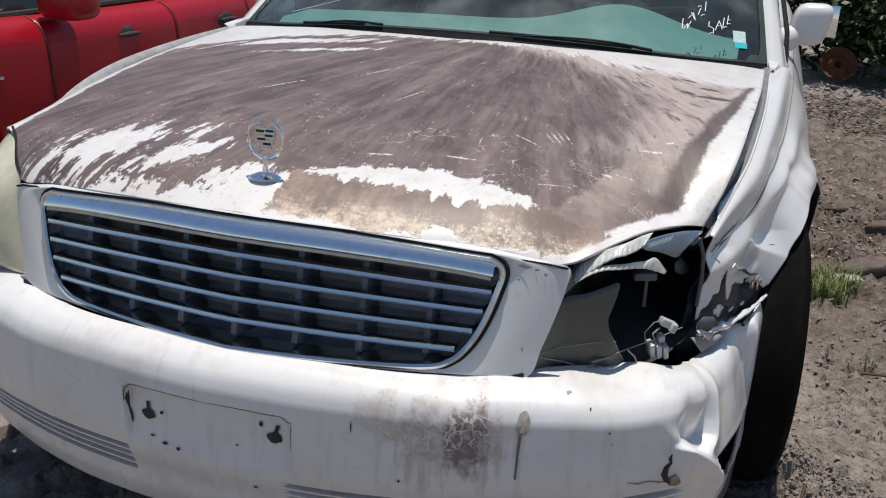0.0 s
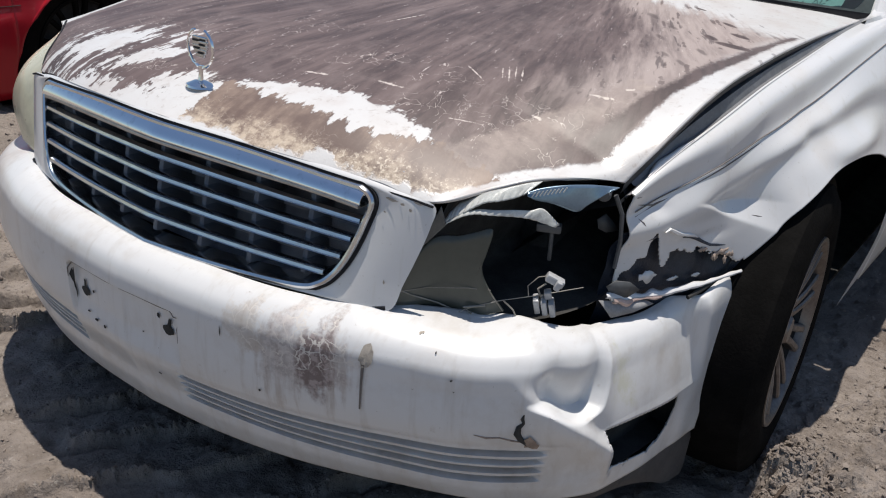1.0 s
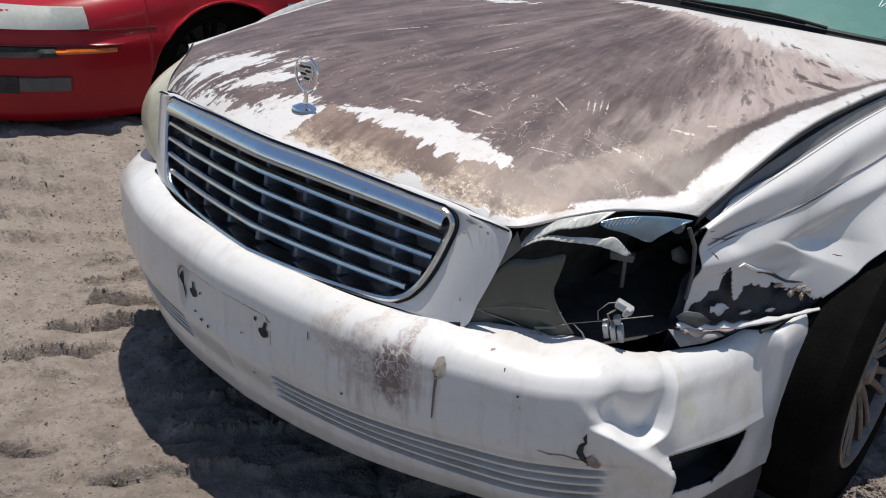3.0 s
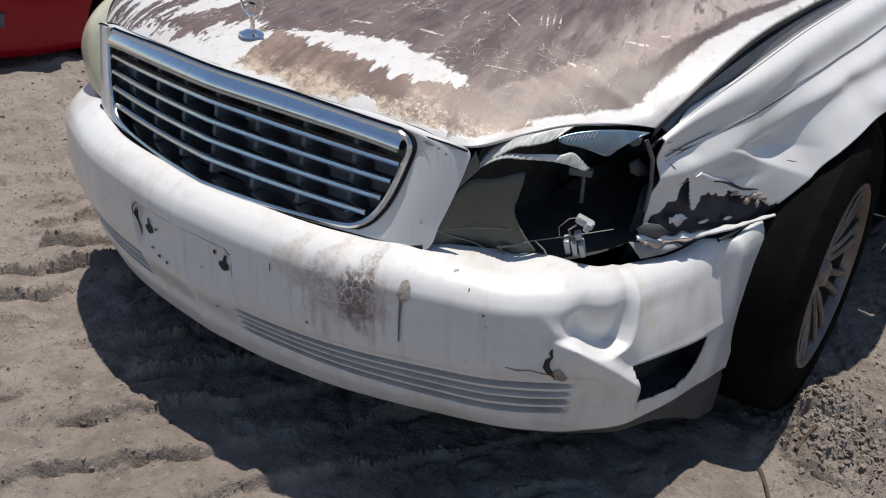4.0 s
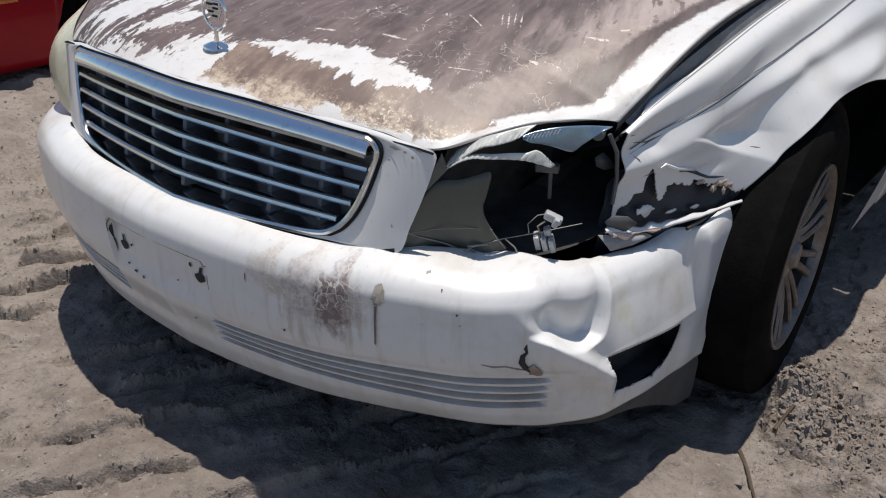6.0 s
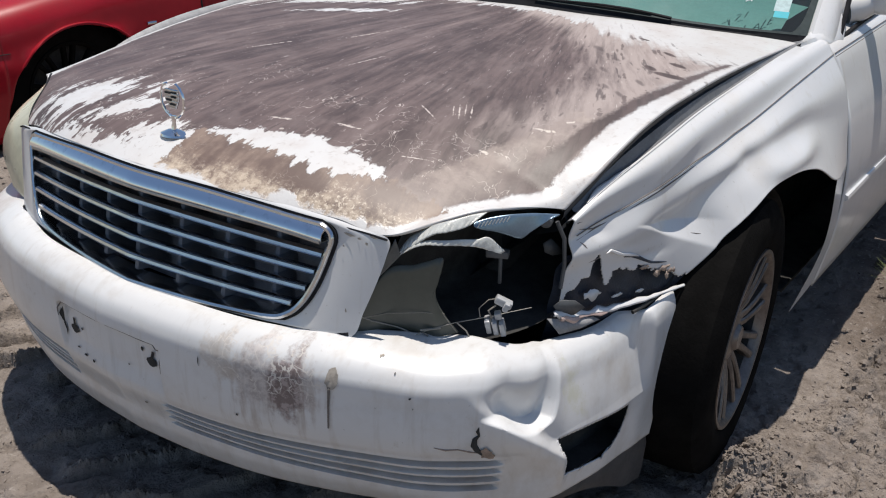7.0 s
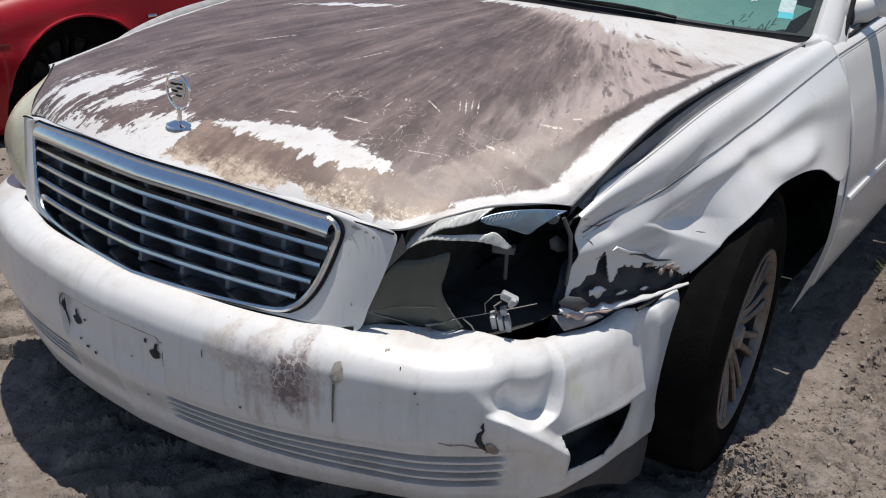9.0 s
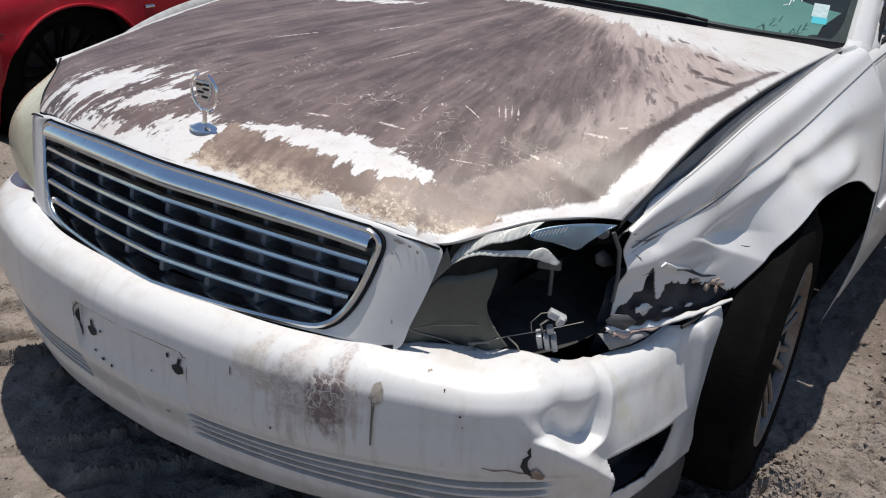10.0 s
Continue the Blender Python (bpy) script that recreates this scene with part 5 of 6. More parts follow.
box(bm, (0, .82, .56), (1.18, .76, .32), (0, 0, 0), .03)
part("engine_bay", bm, M_DARK, car, "dark engine bay under the hood")
for sd in (1, -1):
    q = rail(R0, np.linspace(0.0, 1, 60)) * np.array([sd, 1, 1])
    me = grid_mesh("fender_flange", np.stack([q + np.array([sd * .004, 0, -.001]), q + np.array([-sd * .006, 0, -.006]), q + np.array([-sd * .016, 0, -.016]), q + np.array([-sd * .019, 0, -.030])], 1))
    part("fender_flange", smooth(me, 70), M_FLANGE, car, "inner flange of the fender")
    me = grid_mesh("inner_fender", np.stack([q + np.array([-sd * .018, 0, -.028]), q + np.array([-sd * .07, 0, -.05]), q + np.array([-sd * .12, 0, -.09]), q + np.array([-sd * .24, 0, -.20])], 1))
    part("inner_fender", smooth(me), M_DARK, car, "dark inner fender")
# seams of the front
for sd in (1, -1):
    bm = bmesh.new()
    tube(bm, [(sd * x, float(face_y(x, z)) - .0035, z) for x, z in ((.462, .742), (.48, .742), (.52, .738), (.545 + .008 * sd, .733))], .0022, 5)
    part("seam", bm, M_SEAL, car)
    bm = bmesh.new()
    tube(bm, [(sd * x, float(face_y(x, z)) + .001, z) for x, z in ((.0, .541), (.2, .546), (.4, .549), (.46, .551), (.503, .556))], .0045, 6)
    part("seam", bm, M_SEAL, car)

# hood ornament
bm = bmesh.new()
lathe(bm, [(.0, .012), (.012, .011), (.020, .008), (.030, .004), (.032, 0), (.0, 0)], 28)
bmesh.ops.rotate(bm, verts=bm.verts[:], cent=(0, 0, 0), matrix=Matrix.Rotation(-1.5708, 3, "Y"))
for v in bm.verts:
    v.co = Vector((v.co.x, v.co.y * .75 + .132, v.co.z + .812))
orn = part("hood_ornament", bm, M_CHROME, car, "chrome wreath-shaped ornament on the hood")
bm = bmesh.new()
tube(bm, [(0, .132, .82), (0, .134, .836), (0, .135, .85)], [.006, .004, .005], 8)
part("stem", bm, M_CHROME, orn)
bm = bmesh.new()
tube(bm, [(.034 * math.sin(a), .136, .882 - .035 * math.cos(a)) for a in np.linspace(-2.75, 2.75, 30)], [.0024 + .0010 * (k % 2) for k in range(30)], 7)
part("wreath", bm, M_CHROME, orn)
bm = bmesh.new()
for z, w in ((.899, .019), (.8915, .020), (.884, .019), (.8765, .016), (.869, .011)):
    box(bm, (0, .136, z), (w * 2, .006, .0078), (0, 0, 0), .001)
part("crest", bm, M_BAR, orn, "small shield of the ornament")
for x, z in ((-.009, .896), (.008, .889), (-.007, .882), (.010, .898), (.004, .874)):
    bm = bmesh.new()
    box(bm, (x, .1322, z), (.014, .002, .0035))
    part("crest_inlay", bm, M_DARK, orn)

# ---- headlamps ----
# sound, yellowed lamp
ins = rail([(-.562, .158, .740), (-.554, .140, .69), (-.532, .118, .62), (-.510, .098, .556)], np.linspace(0, 1, 30))
mid1 = rail([(-.615, .205, .752), (-.64, .155, .70), (-.635, .130, .63), (-.59, .115, .555)], np.linspace(0, 1, 30))
mid2 = rail([(-.685, .285, .773), (-.735, .220, .71), (-.760, .190, .63), (-.70, .165, .552)], np.linspace(0, 1, 30))
out = rail([(-.74, .335, .784), (-.80, .33, .715), (-.83, .32, .63), (-.80, .30, .55)], np.linspace(0, 1, 30))
RL = np.stack([rail(np.stack([ins[k], mid1[k], mid2[k], out[k]]), np.linspace(0, 1, 30)) for k in range(30)], 1)
lampr = shell(part("headlamp", smooth(grid_mesh("headlamp", RL)), M_LENSY, car, "yellowed headlamp lens"), .004)
bm = bmesh.new()
tube(bm, [RL[0, k] + np.array([.004, .002, 0]) for k in range(30)] , .0055, 6)
part("lamp_seal", bm, M_SEAL, lampr)
bm = bmesh.new()
tube(bm, [RL[k, 0] + np.array([0, .002, .001]) for k in range(30)], .005, 6)
part("lamp_seal", bm, M_SEAL, lampr)
# broken lamp: housing, remains of the lens, connectors
rim = np.array([(.556, .150, .730), (.61, .205, .752), (.66, .27, .764), (.70, .335, .754), (.738, .395, .742), (.748, .392, .65), (.748, .375, .555), (.70, .27, .530), (.62, .16, .535), (.508, .098, .546), (.532, .12, .64)])
rim = rail(np.concatenate([rim, rim[:1]]), np.linspace(0, 1, 66))[:-1]
cen = np.array([.60, .50, .64])
HS = np.stack([rim * (1 - f) + cen * f + np.array([0, g, 0]) for f, g in ((0, .006), (.06, .06), (.12, .16), (.2, .22), (.5, .24), (.98, .25))], 1)
house = part("broken_headlamp", smooth(grid_mesh("broken_headlamp", HS, None, False, True)), M_DARK, car, "empty black housing of the broken headlamp")


def plate(name, pts, m, label="", t=.003, parent=None):
    """A thin bent sheet with the given outline."""
    bm = bmesh.new()
    pts = np.array(pts, float)
    c0 = pts.mean(0)
    n = np.linalg.svd(pts - c0)[2][2]
    pts = pts - 1.0 * ((pts - c0) @ n)[:, None] * n
    bm.faces.new([bm.verts.new(p) for p in pts])
    bmesh.ops.triangulate(bm, faces=bm.faces[:])
    bmesh.ops.recalc_face_normals(bm, faces=bm.faces[:])
    return shell(part(name, bm, m, parent or house, label), t, 0)


def lens_y(x):
    """How far back the lost lens stood at x."""
    return curve([(.48, .075), (.505, .094), (.55, .146), (.60, .168), (.632, .180), (.66, .225), (.70, .275), (.742, .345), (.78, .40)], x)


def lens_piece(name, top, bottom, m, label="", off=0.0, belly=.0, ribs=0.0, lean=0.0, n=60, t=.0025):
    """A piece of the lamp between two edges (x, z), on the lens surface."""
    a, b = rail(top, np.linspace(0, 1, n)), rail(bottom, np.linspace(0, 1, n))
    rows_ = []
    for f in np.linspace(0, 1, 9):
        q = a * (1 - f) + b * f
        x = q[:, 0]
        y = lens_y(x) + off + lean * (1 - f) - belly * math.sin(math.pi * f) + ribs * np.maximum(np.sin(np.arange(n) * 1.5), 0) * step(.25, .5, f)
        rows_.append(np.stack([x, y, q[:, 1]], -1))
    return shell(part(name, smooth(grid_mesh(name, np.stack(rows_, 1)), 50), m, house, label), t, 0)


lens_piece("lens_remnant", [(.5115, .617), (.528, .648), (.546, .673), (.577, .679), (.603, .690), (.629, .701), (.6275, .672), (.620, .645), (.621, .622), (.633, .592), (.648, .553)],
           [(.500, .548), (.510, .547), (.525, .545), (.54, .544), (.555, .543), (.57, .543), (.585, .544), (.60, .545), (.615, .547), (.632, .549), (.6475, .551)], M_SMOKE, "smoked grey piece of lens", n=120)
lens_piece("lens_edge", [(.552, .728), (.541, .698), (.524, .652), (.510, .610), (.501, .57), (.498, .548)], [(.560, .697), (.546, .678), (.528, .650), (.5125, .620), (.505, .585), (.502, .548)], M_EDGE, "grey rim of the lost lens", -.003)
for pts, r in ((((.500, .590), (.525, .572), (.555, .556), (.59, .545)), .0014), (((.502, .578), (.54, .584), (.60, .592), (.635, .594)), .0007), (((.632, .597), (.640, .575), (.648, .552)), .0010)):
    bm = bmesh.new()
    tube(bm, [(x, float(lens_y(x)) - .004, z) for x, z in pts], r, 5)
    part("crack_line", bm, M_COPPER, house)
lens_piece("lens_strip", [(.556, .714), (.566, .728), (.581, .738), (.600, .750), (.62, .760), (.636, .766), (.652, .770), (.668, .771)], [(.556, .699), (.568, .709), (.581, .717), (.600, .733), (.620, .746), (.636, .749), (.650, .752), (.659, .758)], M_CLOUD, "clouded ribbed strip of lens", -.004, .002, .0022, .022)
lens_piece("reflector_strip", [(.652, .753), (.664, .758), (.680, .761), (.696, .762), (.712, .760), (.726, .756), (.736, .752), (.745, .748)], [(.656, .748), (.664, .741), (.680, .735), (.694, .727), (.709, .717), (.719, .727), (.732, .739), (.743, .749)], M_REFL, "mirrored strip of reflector", .014, .002, 0, .012)
for k in range(9):
    x = .662 + k * .0042
    bm = bmesh.new()
    tube(bm, [(x, float(lens_y(x)) + .006, .748 + k * .0008), (x + .004, float(lens_y(x)) + .009, .757 + k * .0008)], .0011, 5)
    part("rib", bm, M_CLOUD, house)
lens_piece("lens_shard", [(.563, .704), (.585, .721), (.603, .729), (.622, .733), (.644, .732), (.664, .727), (.678, .729), (.697, .700)], [(.561, .699), (.584, .715), (.602, .723), (.621, .7265), (.638, .7255), (.656, .719), (.672, .712), (.695, .698)], M_CLOUD, "white shard of lens", -.008, .002, .0018, .008)
bm = bmesh.new()
box(bm, (.658, .31, .672), (.042, .02, .015), (0, 0, 25), .003)
box(bm, (.662, .315, .64), (.007, .007, .06), (0, 0, 20), .002)
part("bulb_holder", bm, M_GREYP, house, "grey bulb holder")
bm = bmesh.new()
box(bm, (.712, .250, .613), (.032, .018, .014), (0, 25, 30), .003)
box(bm, (.722, .243, .609), (.010, .014, .016), (0, 25, 30), .002)
part("connector", bm, M_CONN, house, "pale grey plug")
bm = bmesh.new()
for k, dx in enumerate((-.011, 0, .011)):
    box(bm, (.700 + dx, .245 + dx * .6, .566 - .002 * k), (.0095, .022, .028), (12, -12, 30), .002)
box(bm, (.703, .248, .585), (.012, .014, .014), (12, -12, 30), .002)
part("connector", bm, M_CONN, house, "pale grey plug with ribs")
for pts, r in (([(.595, .150, .552), (.615, .165, .563), (.65, .19, .577), (.69, .235, .583), (.735, .31, .585)], .0009), ([(.68, .225, .583), (.677, .225, .60), (.69, .235, .617), (.705, .246, .62)], .0010),
               ([(.63, .175, .566), (.60, .155, .560), (.612, .162, .550)], .002), ([(.655, .19, .578), (.668, .2, .562), (.672, .205, .548)], .0014), ([(.695, .24, .58), (.69, .236, .595), (.70, .244, .605)], .0018)):
    bm = bmesh.new()
    tube(bm, pts, r, 6)
    part("wire", bm, M_COPPER, house)

# small fittings left in the housing
bm = bmesh.new()
lathe(bm, [(.0, .004), (.009, .004), (.012, 0), (.012, -.012), (.0, -.012)], 20)
bmesh.ops.rotate(bm, verts=bm.verts[:], cent=(0, 0, 0), matrix=Matrix.Rotation(-1.2, 3, "Z"))
bmesh.ops.translate(bm, verts=bm.verts[:], vec=(.730, .352, .738))
part("adjuster", bm, M_GREYP, house, "grey lamp adjuster")
plate("bracket", [(.700, .40, .672), (.712, .41, .682), (.722, .42, .668), (.730, .43, .650), (.716, .41, .648), (.706, .40, .655)], M_GREYP, "grey bracket inside the housing")
bm = bmesh.new()
tube(bm, [(.742, .372, .735), (.752, .385, .70), (.754, .39, .65), (.752, .385, .60)], .004, 6)
part("housing_edge", bm, M_GREYP, house)
# chips and scuffs on the header panel
for seed, (x0, z0, rx, rz) in enumerate(((.486, .733, .012, .003), (.505, .729, .006, .002), (.52, .722, .003, .003), (.478, .712, .0025, .002), (.497, .60, .002, .004), (.53, .735, .008, .002))):
    g = random.Random(seed + 70)
    bm = bmesh.new()
    vs = [bm.verts.new((x0 + rx * math.cos(a) * g.uniform(.6, 1.3), float(face_y(x0, z0)) - .0072, z0 + rz * math.sin(a) * g.uniform(.6, 1.3))) for a in (6.2832 * k / 9 for k in range(9))]
    bm.faces.new(vs)
    part("paint_chip", bm, M_DROP, car)
# torn edge of the fender: a thin curl of painted sheet, its primer side showing at the front
u = np.linspace(0, 1, 110)
lo = rail([(.757, .350, .562), (.768, .392, .549), (.803, .45, .545), (.836, .531, .541), (.857, .593, .541), (.88, .672, .536)], u)
wide = curve([(0, .003), (.12, .010), (.28, .0085), (.45, .005), (.75, .0035), (1, .0015)], u) * (1 + .35 * fuzz(u, 0 * u, 0, 38, 44, 2))
lo[:, 2] += .003 * fuzz(u, 0 * u, 0, 26, 45, 2) * step(1, .6, u)
curl = [lo + np.stack([.004 + wide * b, -wide * .6 * b, wide * a], -1) for a, b in ((1.0, -.8), (.7, .1), (.1, .55), (-.4, .5), (-.75, .1), (-.8, -.5))]
shell(part("torn_flap", smooth(grid_mesh("torn_flap", np.stack(curl, 1))), M_WHITE, fender, "curled torn edge of white paint"), .0015)
under = [lo[8:48] + np.stack([.007 + wide[8:48] * b, -.004 - wide[8:48] * .5 * b, wide[8:48] * a], -1) for a, b in ((.15, .55), (-.25, .75), (-.75, .55), (-.95, .0))]
part("torn_primer", smooth(grid_mesh("torn_primer", np.stack(under, 1))), M_PINK, fender, "pinkish primer under the torn edge")
FY, FZ, FX = FV[..., 1].ravel(), FV[..., 2].ravel(), FV[..., 0].ravel()


def on_fender(y, z, off):
    return (float(FX[np.argmin((FY - y) ** 2 + (FZ - z) ** 2)]) + off, y, z)


for seed, (y0, z0, ly, lz) in enumerate(((.44, .578, .018, .012), (.50, .560, .014, .005), (.605, .578, .006, .008), (.56, .553, .012, .004))):
    g = random.Random(seed)
    plate("paint_flake", [on_fender(y0 + ly * math.cos(a) * g.uniform(.5, 1.2), z0 + lz * math.sin(a) * g.uniform(.4, 1.25), -.004) for a in (6.2832 * k / 19 for k in range(19))], M_WHITE, "jagged white flake of paint", .0015, fender)
# second rip above the tear, with a raised lip
bm = bmesh.new()
tube(bm, [on_fender(y, z, .0005) for y, z in ((.505, .640), (.525, .637), (.546, .629), (.566, .617), (.585, .607), (.605, .602), (.628, .597))], [.0008, .003, .0042, .0030, .0026, .0024, .0006], 6)
part("rip", bm, M_BLUE, fender, "dark rip in the sheet")
bm = bmesh.new()
tube(bm, [on_fender(y, z, .0025) for y, z in ((.456, .660), (.466, .664), (.480, .656), (.497, .648), (.515, .643), (.535, .636), (.552, .628))], [.001, .003, .0042, .0030, .0034, .0024, .0006], 6)
part("rip_lip", bm, M_WHITE, fender)
for seed, (y0, z0, ly, lz) in enumerate(((.618, .586, .020, .006), (.600, .580, .010, .008), (.640, .577, .010, .007), (.565, .602, .012, .004), (.628, .570, .006, .008))):
    g = random.Random(seed + 40)
    plate("primer_flake", [on_fender(y0 + ly * math.cos(a) * g.uniform(.4, 1.3), z0 + lz * math.sin(a) * g.uniform(.3, 1.4), .0008) for a in (6.2832 * k / 17 for k in range(17))], M_TORN, "ragged brown scrap of primer", .0012, fender)
# small creases at the fender's front corner, their shade drawn as dark lines
for pts in (((.415, .712), (.43, .709), (.446, .707), (.462, .712)), ((.412, .690), (.418, .682), (.421, .672)), ((.395, .735), (.405, .728), (.42, .727)), ((.70, .640), (.712, .636), (.722, .634)), ((.424, .648), (.437, .652), (.45, .656))):
    bm = bmesh.new()
    tube(bm, [on_fender(y, z, -.0006) for y, z in pts], [.0006] + [.0017] * (len(pts) - 2) + [.0005], 5)
    part("crease_shade", bm, M_STRIPE, fender)
# dark bar drawn in for the shade of the gap under the fender
bm = bmesh.new()
tube(bm, [(.842, .520, .523), (.850, .555, .527), (.862, .60, .535)], [.004, .0045, .002], 7)
part("dark_gap", bm, M_DARK, fender)
# white flange in grey: the flap's shade is in its colour
plate("bent_flange", [(.754, .340, .556), (.772, .354, .523), (.795, .395, .525), (.812, .44, .531), (.800, .43, .538), (.775, .390, .541)], M_FLANGE, "bent white flange below the tear, greyed for its shade", .002, fender)
plate("liner_curl", [(.757, .352, .578), (.768, .362, .590), (.785, .385, .584), (.795, .405, .566), (.780, .392, .552), (.764, .368, .553)], M_GREYP, "curled grey end of the liner", .002, fender)
# pinstripe along the shoulder
for dz in (0, -.009):
    bm = bmesh.new()
    tube(bm, [Vector(p) + Vector((.0022, 0, dz)) for p in FV[10::3, 45]], .0012, 5)
    part("pinstripe", bm, M_STRIPE, fender)

# ---- the red car ----
red = tagged(new("red_sedan"), "red sedan with a black bumper strip, parked beside the white one", "car")
RX = -2.0


def red_w(q):
    return RX + curve([(.12, -.62), (.25, -.40), (.42, -.20), (.62, -.075), (.9, -.02), (1.3, 0), (3.5, 0), (4.6, -.10)], q)


def red_top(q):
    return curve([(.12, .60), (.5, .65), (.9, .72), (1.3, .775), (1.7, .805), (2.1, .80), (3.5, .825), (4.6, .85)], q)


def red_profile(q, low, n=30):
    t = red_top(q)
    p = np.array([(-.14, q, t + .015), (-.06, q, t - .012), (-.015, q, t - .07), (0, q, t - .16), (.012, q, .50), (.008, q, .38), (-.03, q, .21)])
    p[:, 2] = np.maximum(p[:, 2], low)
    p[:, 0] += red_w(q)
    return rail(p, np.linspace(0, 1, n))


def red_arch(q):
    return max([.21] + [.30 + math.sqrt(max(0, .345 ** 2 - (q - c) ** 2)) for c in (1.26, 3.92) if abs(q - c) < .345])


def red_panel(name, y0, y1, n=50, label=""):
    V = np.array([red_profile(q, red_arch(q)) for q in np.linspace(y0, y1, n)])
    return shell(part(name, smooth(grid_mesh(name, V, None, True)), M_RED, red, label), .004)


red_panel("front_bumper", .12, .9175, 60)
red_panel("front_fender", .918, 1.8895, 90)
doors = [red_panel("front_door", 1.89, 2.8045, 40), red_panel("rear_door", 2.805, 3.5645, 40)]
red_panel("rear_quarter", 3.565, 4.6, 60)


for q in (1.8898, 2.8048, 3.5648):
    bm = bmesh.new()
    tube(bm, [Vector(p) for p in red_profile(q, red_arch(q))[2:-1]], .0042, 6)
    part("shut_line", bm, M_DARK, red)


def red_strip(name, y0, y1, z0, z1, m, off, label="", parent=None):
    """A proud strip along the red car's side."""
    q = np.linspace(y0, y1, 30)
    def xx(y, z):
        P = red_profile(y, .21)
        return float(np.interp(-z, -P[:, 2], P[:, 0]))
    V = np.array([[(xx(y, z) + o, y - o * .4, z) for z, o in ((z1, -.004), (z1 - .003, off), ((z0 + z1) / 2, off * 1.25), (z0 + .003, off), (z0, -.004))] for y in q])
    return part(name, smooth(grid_mesh(name, V, None, True)), m, parent or red, label)


red_strip("bumper_strip", .125, .56, .470, .513, M_DARK, .016, "black bumper strip")
red_strip("strip_trim", .13, .80, .5125, .517, M_BAR, .016, "thin chrome trim line")
red_strip("side_marker", .555, .775, .482, .505, M_AMBER, .014, "amber side marker")
red_strip("fog_panel", .44, .60, .335, .395, M_GREYP, .010, "grey fog lamp panel")
red_strip("intake", .12, .438, .325, .398, M_DARK, .009, "black air intake")
red_strip("headlamp", .14, .685, .572, .655, M_HEADR, .010, "hazed headlamp")
red_strip("seam", .62, .95, .5655, .5685, M_DARK, .003)
red_strip("side_badge", 1.582, 1.628, .597, .614, M_BAR, .008, "small chrome side badge")
for d, y0 in zip(doors, (2.42, 3.29)):
    for nm, rx, ry, rz, ox, oz, lab in (("handle", .014, .088, .043, .010, 0, "black oval door handle"), ("handle_pull", .016, .080, .012, .030, .008, "")):
        bm = bmesh.new()
        bmesh.ops.create_uvsphere(bm, u_segments=24, v_segments=12, radius=1.0)
        for v in bm.verts:
            v.co = Vector((RX + ox + rx * v.co.x, y0 + ry * v.co.y, .692 + oz + rz * v.co.z))
        part(nm, bm, M_DARK, d, lab)
ty = np.linspace(.12, 4.6, 60)
TV = np.array([[(-2.87 + (red_w(q) - .14 + 2.87) * f, q, red_top(q) + .015 + .05 * (1 - f * f)) for f in np.linspace(-1, 1, 21)] for q in ty])
part("hood_and_deck", smooth(grid_mesh("hood_and_deck", TV, None, True)), M_RED, red)
for s in (1, -1):
    lo = rail([(-2.87 + s * .745, 1.75, .815), (-2.87 + s * .745, 2.8, .828), (-2.87 + s * .72, 4.1, .855)], np.linspace(0, 1, 30))
    hi = rail([(-2.87 + s * .55, 2.35, 1.28), (-2.87 + s * .57, 2.9, 1.32), (-2.87 + s * .53, 3.6, 1.28)], np.linspace(0, 1, 30))
    kk = np.linspace(0, 1, 8)[None, :, None]
    part("side_window", smooth(grid_mesh("side_window", lo[:, None] * (1 - kk) + hi[:, None] * kk, None, s < 0)), M_GLASSD, red, "dark side window")
    bm = bmesh.new()
    tube(bm, [p + np.array([s * .01, 0, .004]) for p in lo], .014, 6)
    part("window_seal", bm, M_DARK, red)
for nm, a, b, m in (("windscreen", (1.62, .86), (2.35, 1.28), M_GLASSD), ("roof", (2.35, 1.285), (3.6, 1.285), M_RED), ("rear_window", (3.6, 1.28), (4.15, .90), M_GLASSD)):
    w0, w1 = (.70 if a[1] < 1 else .555), (.70 if b[1] < 1 else .555)
    V = np.array([[(-2.87 + (w0 * (1 - k) + w1 * k) * f, a[0] + (b[0] - a[0]) * k, a[1] + (b[1] - a[1]) * k + .06 * (1 - f * f) + (.05 * k * (1 - k) * 4 if nm == "roof" else 0)) for f in np.linspace(-1, 1, 15)] for k in np.linspace(0, 1, 12)])
    part(nm, smooth(grid_mesh(nm, V, None, True)), m, red)
bm = bmesh.new()
r = bmesh.ops.create_uvsphere(bm, u_segments=20, v_segments=12, radius=1.0)
for v in bm.verts:
    v.co = Vector([math.copysign(abs(c) ** .6, c) for c in v.co])
    v.co = Vector((RX + .05 + .12 * v.co.x, 2.0 + .09 * v.co.y, .868 + .07 * v.co.z))
part("door_mirror", bm, M_RED, red)
V = np.array([[(-2.87 + x * .9, .125 + .25 * x * x, z) for z in (.64, .5, .35, .21)] for x in np.linspace(-.5, .5, 15)])
part("nose", smooth(grid_mesh("nose", V, None, True)), M_RED, red)
bm = bmesh.new()
box(bm, (-2.87, 2.65, .46), (1.44, 3.7, .40), (0, 0, 0), .03)
part("underbody", bm, M_DARK, red, "black underbody")
# rims in tyre black too: the dark of the wheel arches put into their colour
for sx, yy, rz in ((-2.20, 1.26, 0), (-3.54, 1.26, 180), (-2.20, 3.92, 0), (-3.54, 3.92, 180)):
    seat(wheel(pose(sx, yy, .345, 0, 0, rz), "wheel", M_TYRE), red)

# ---- yard ----
rg = random.Random(4)


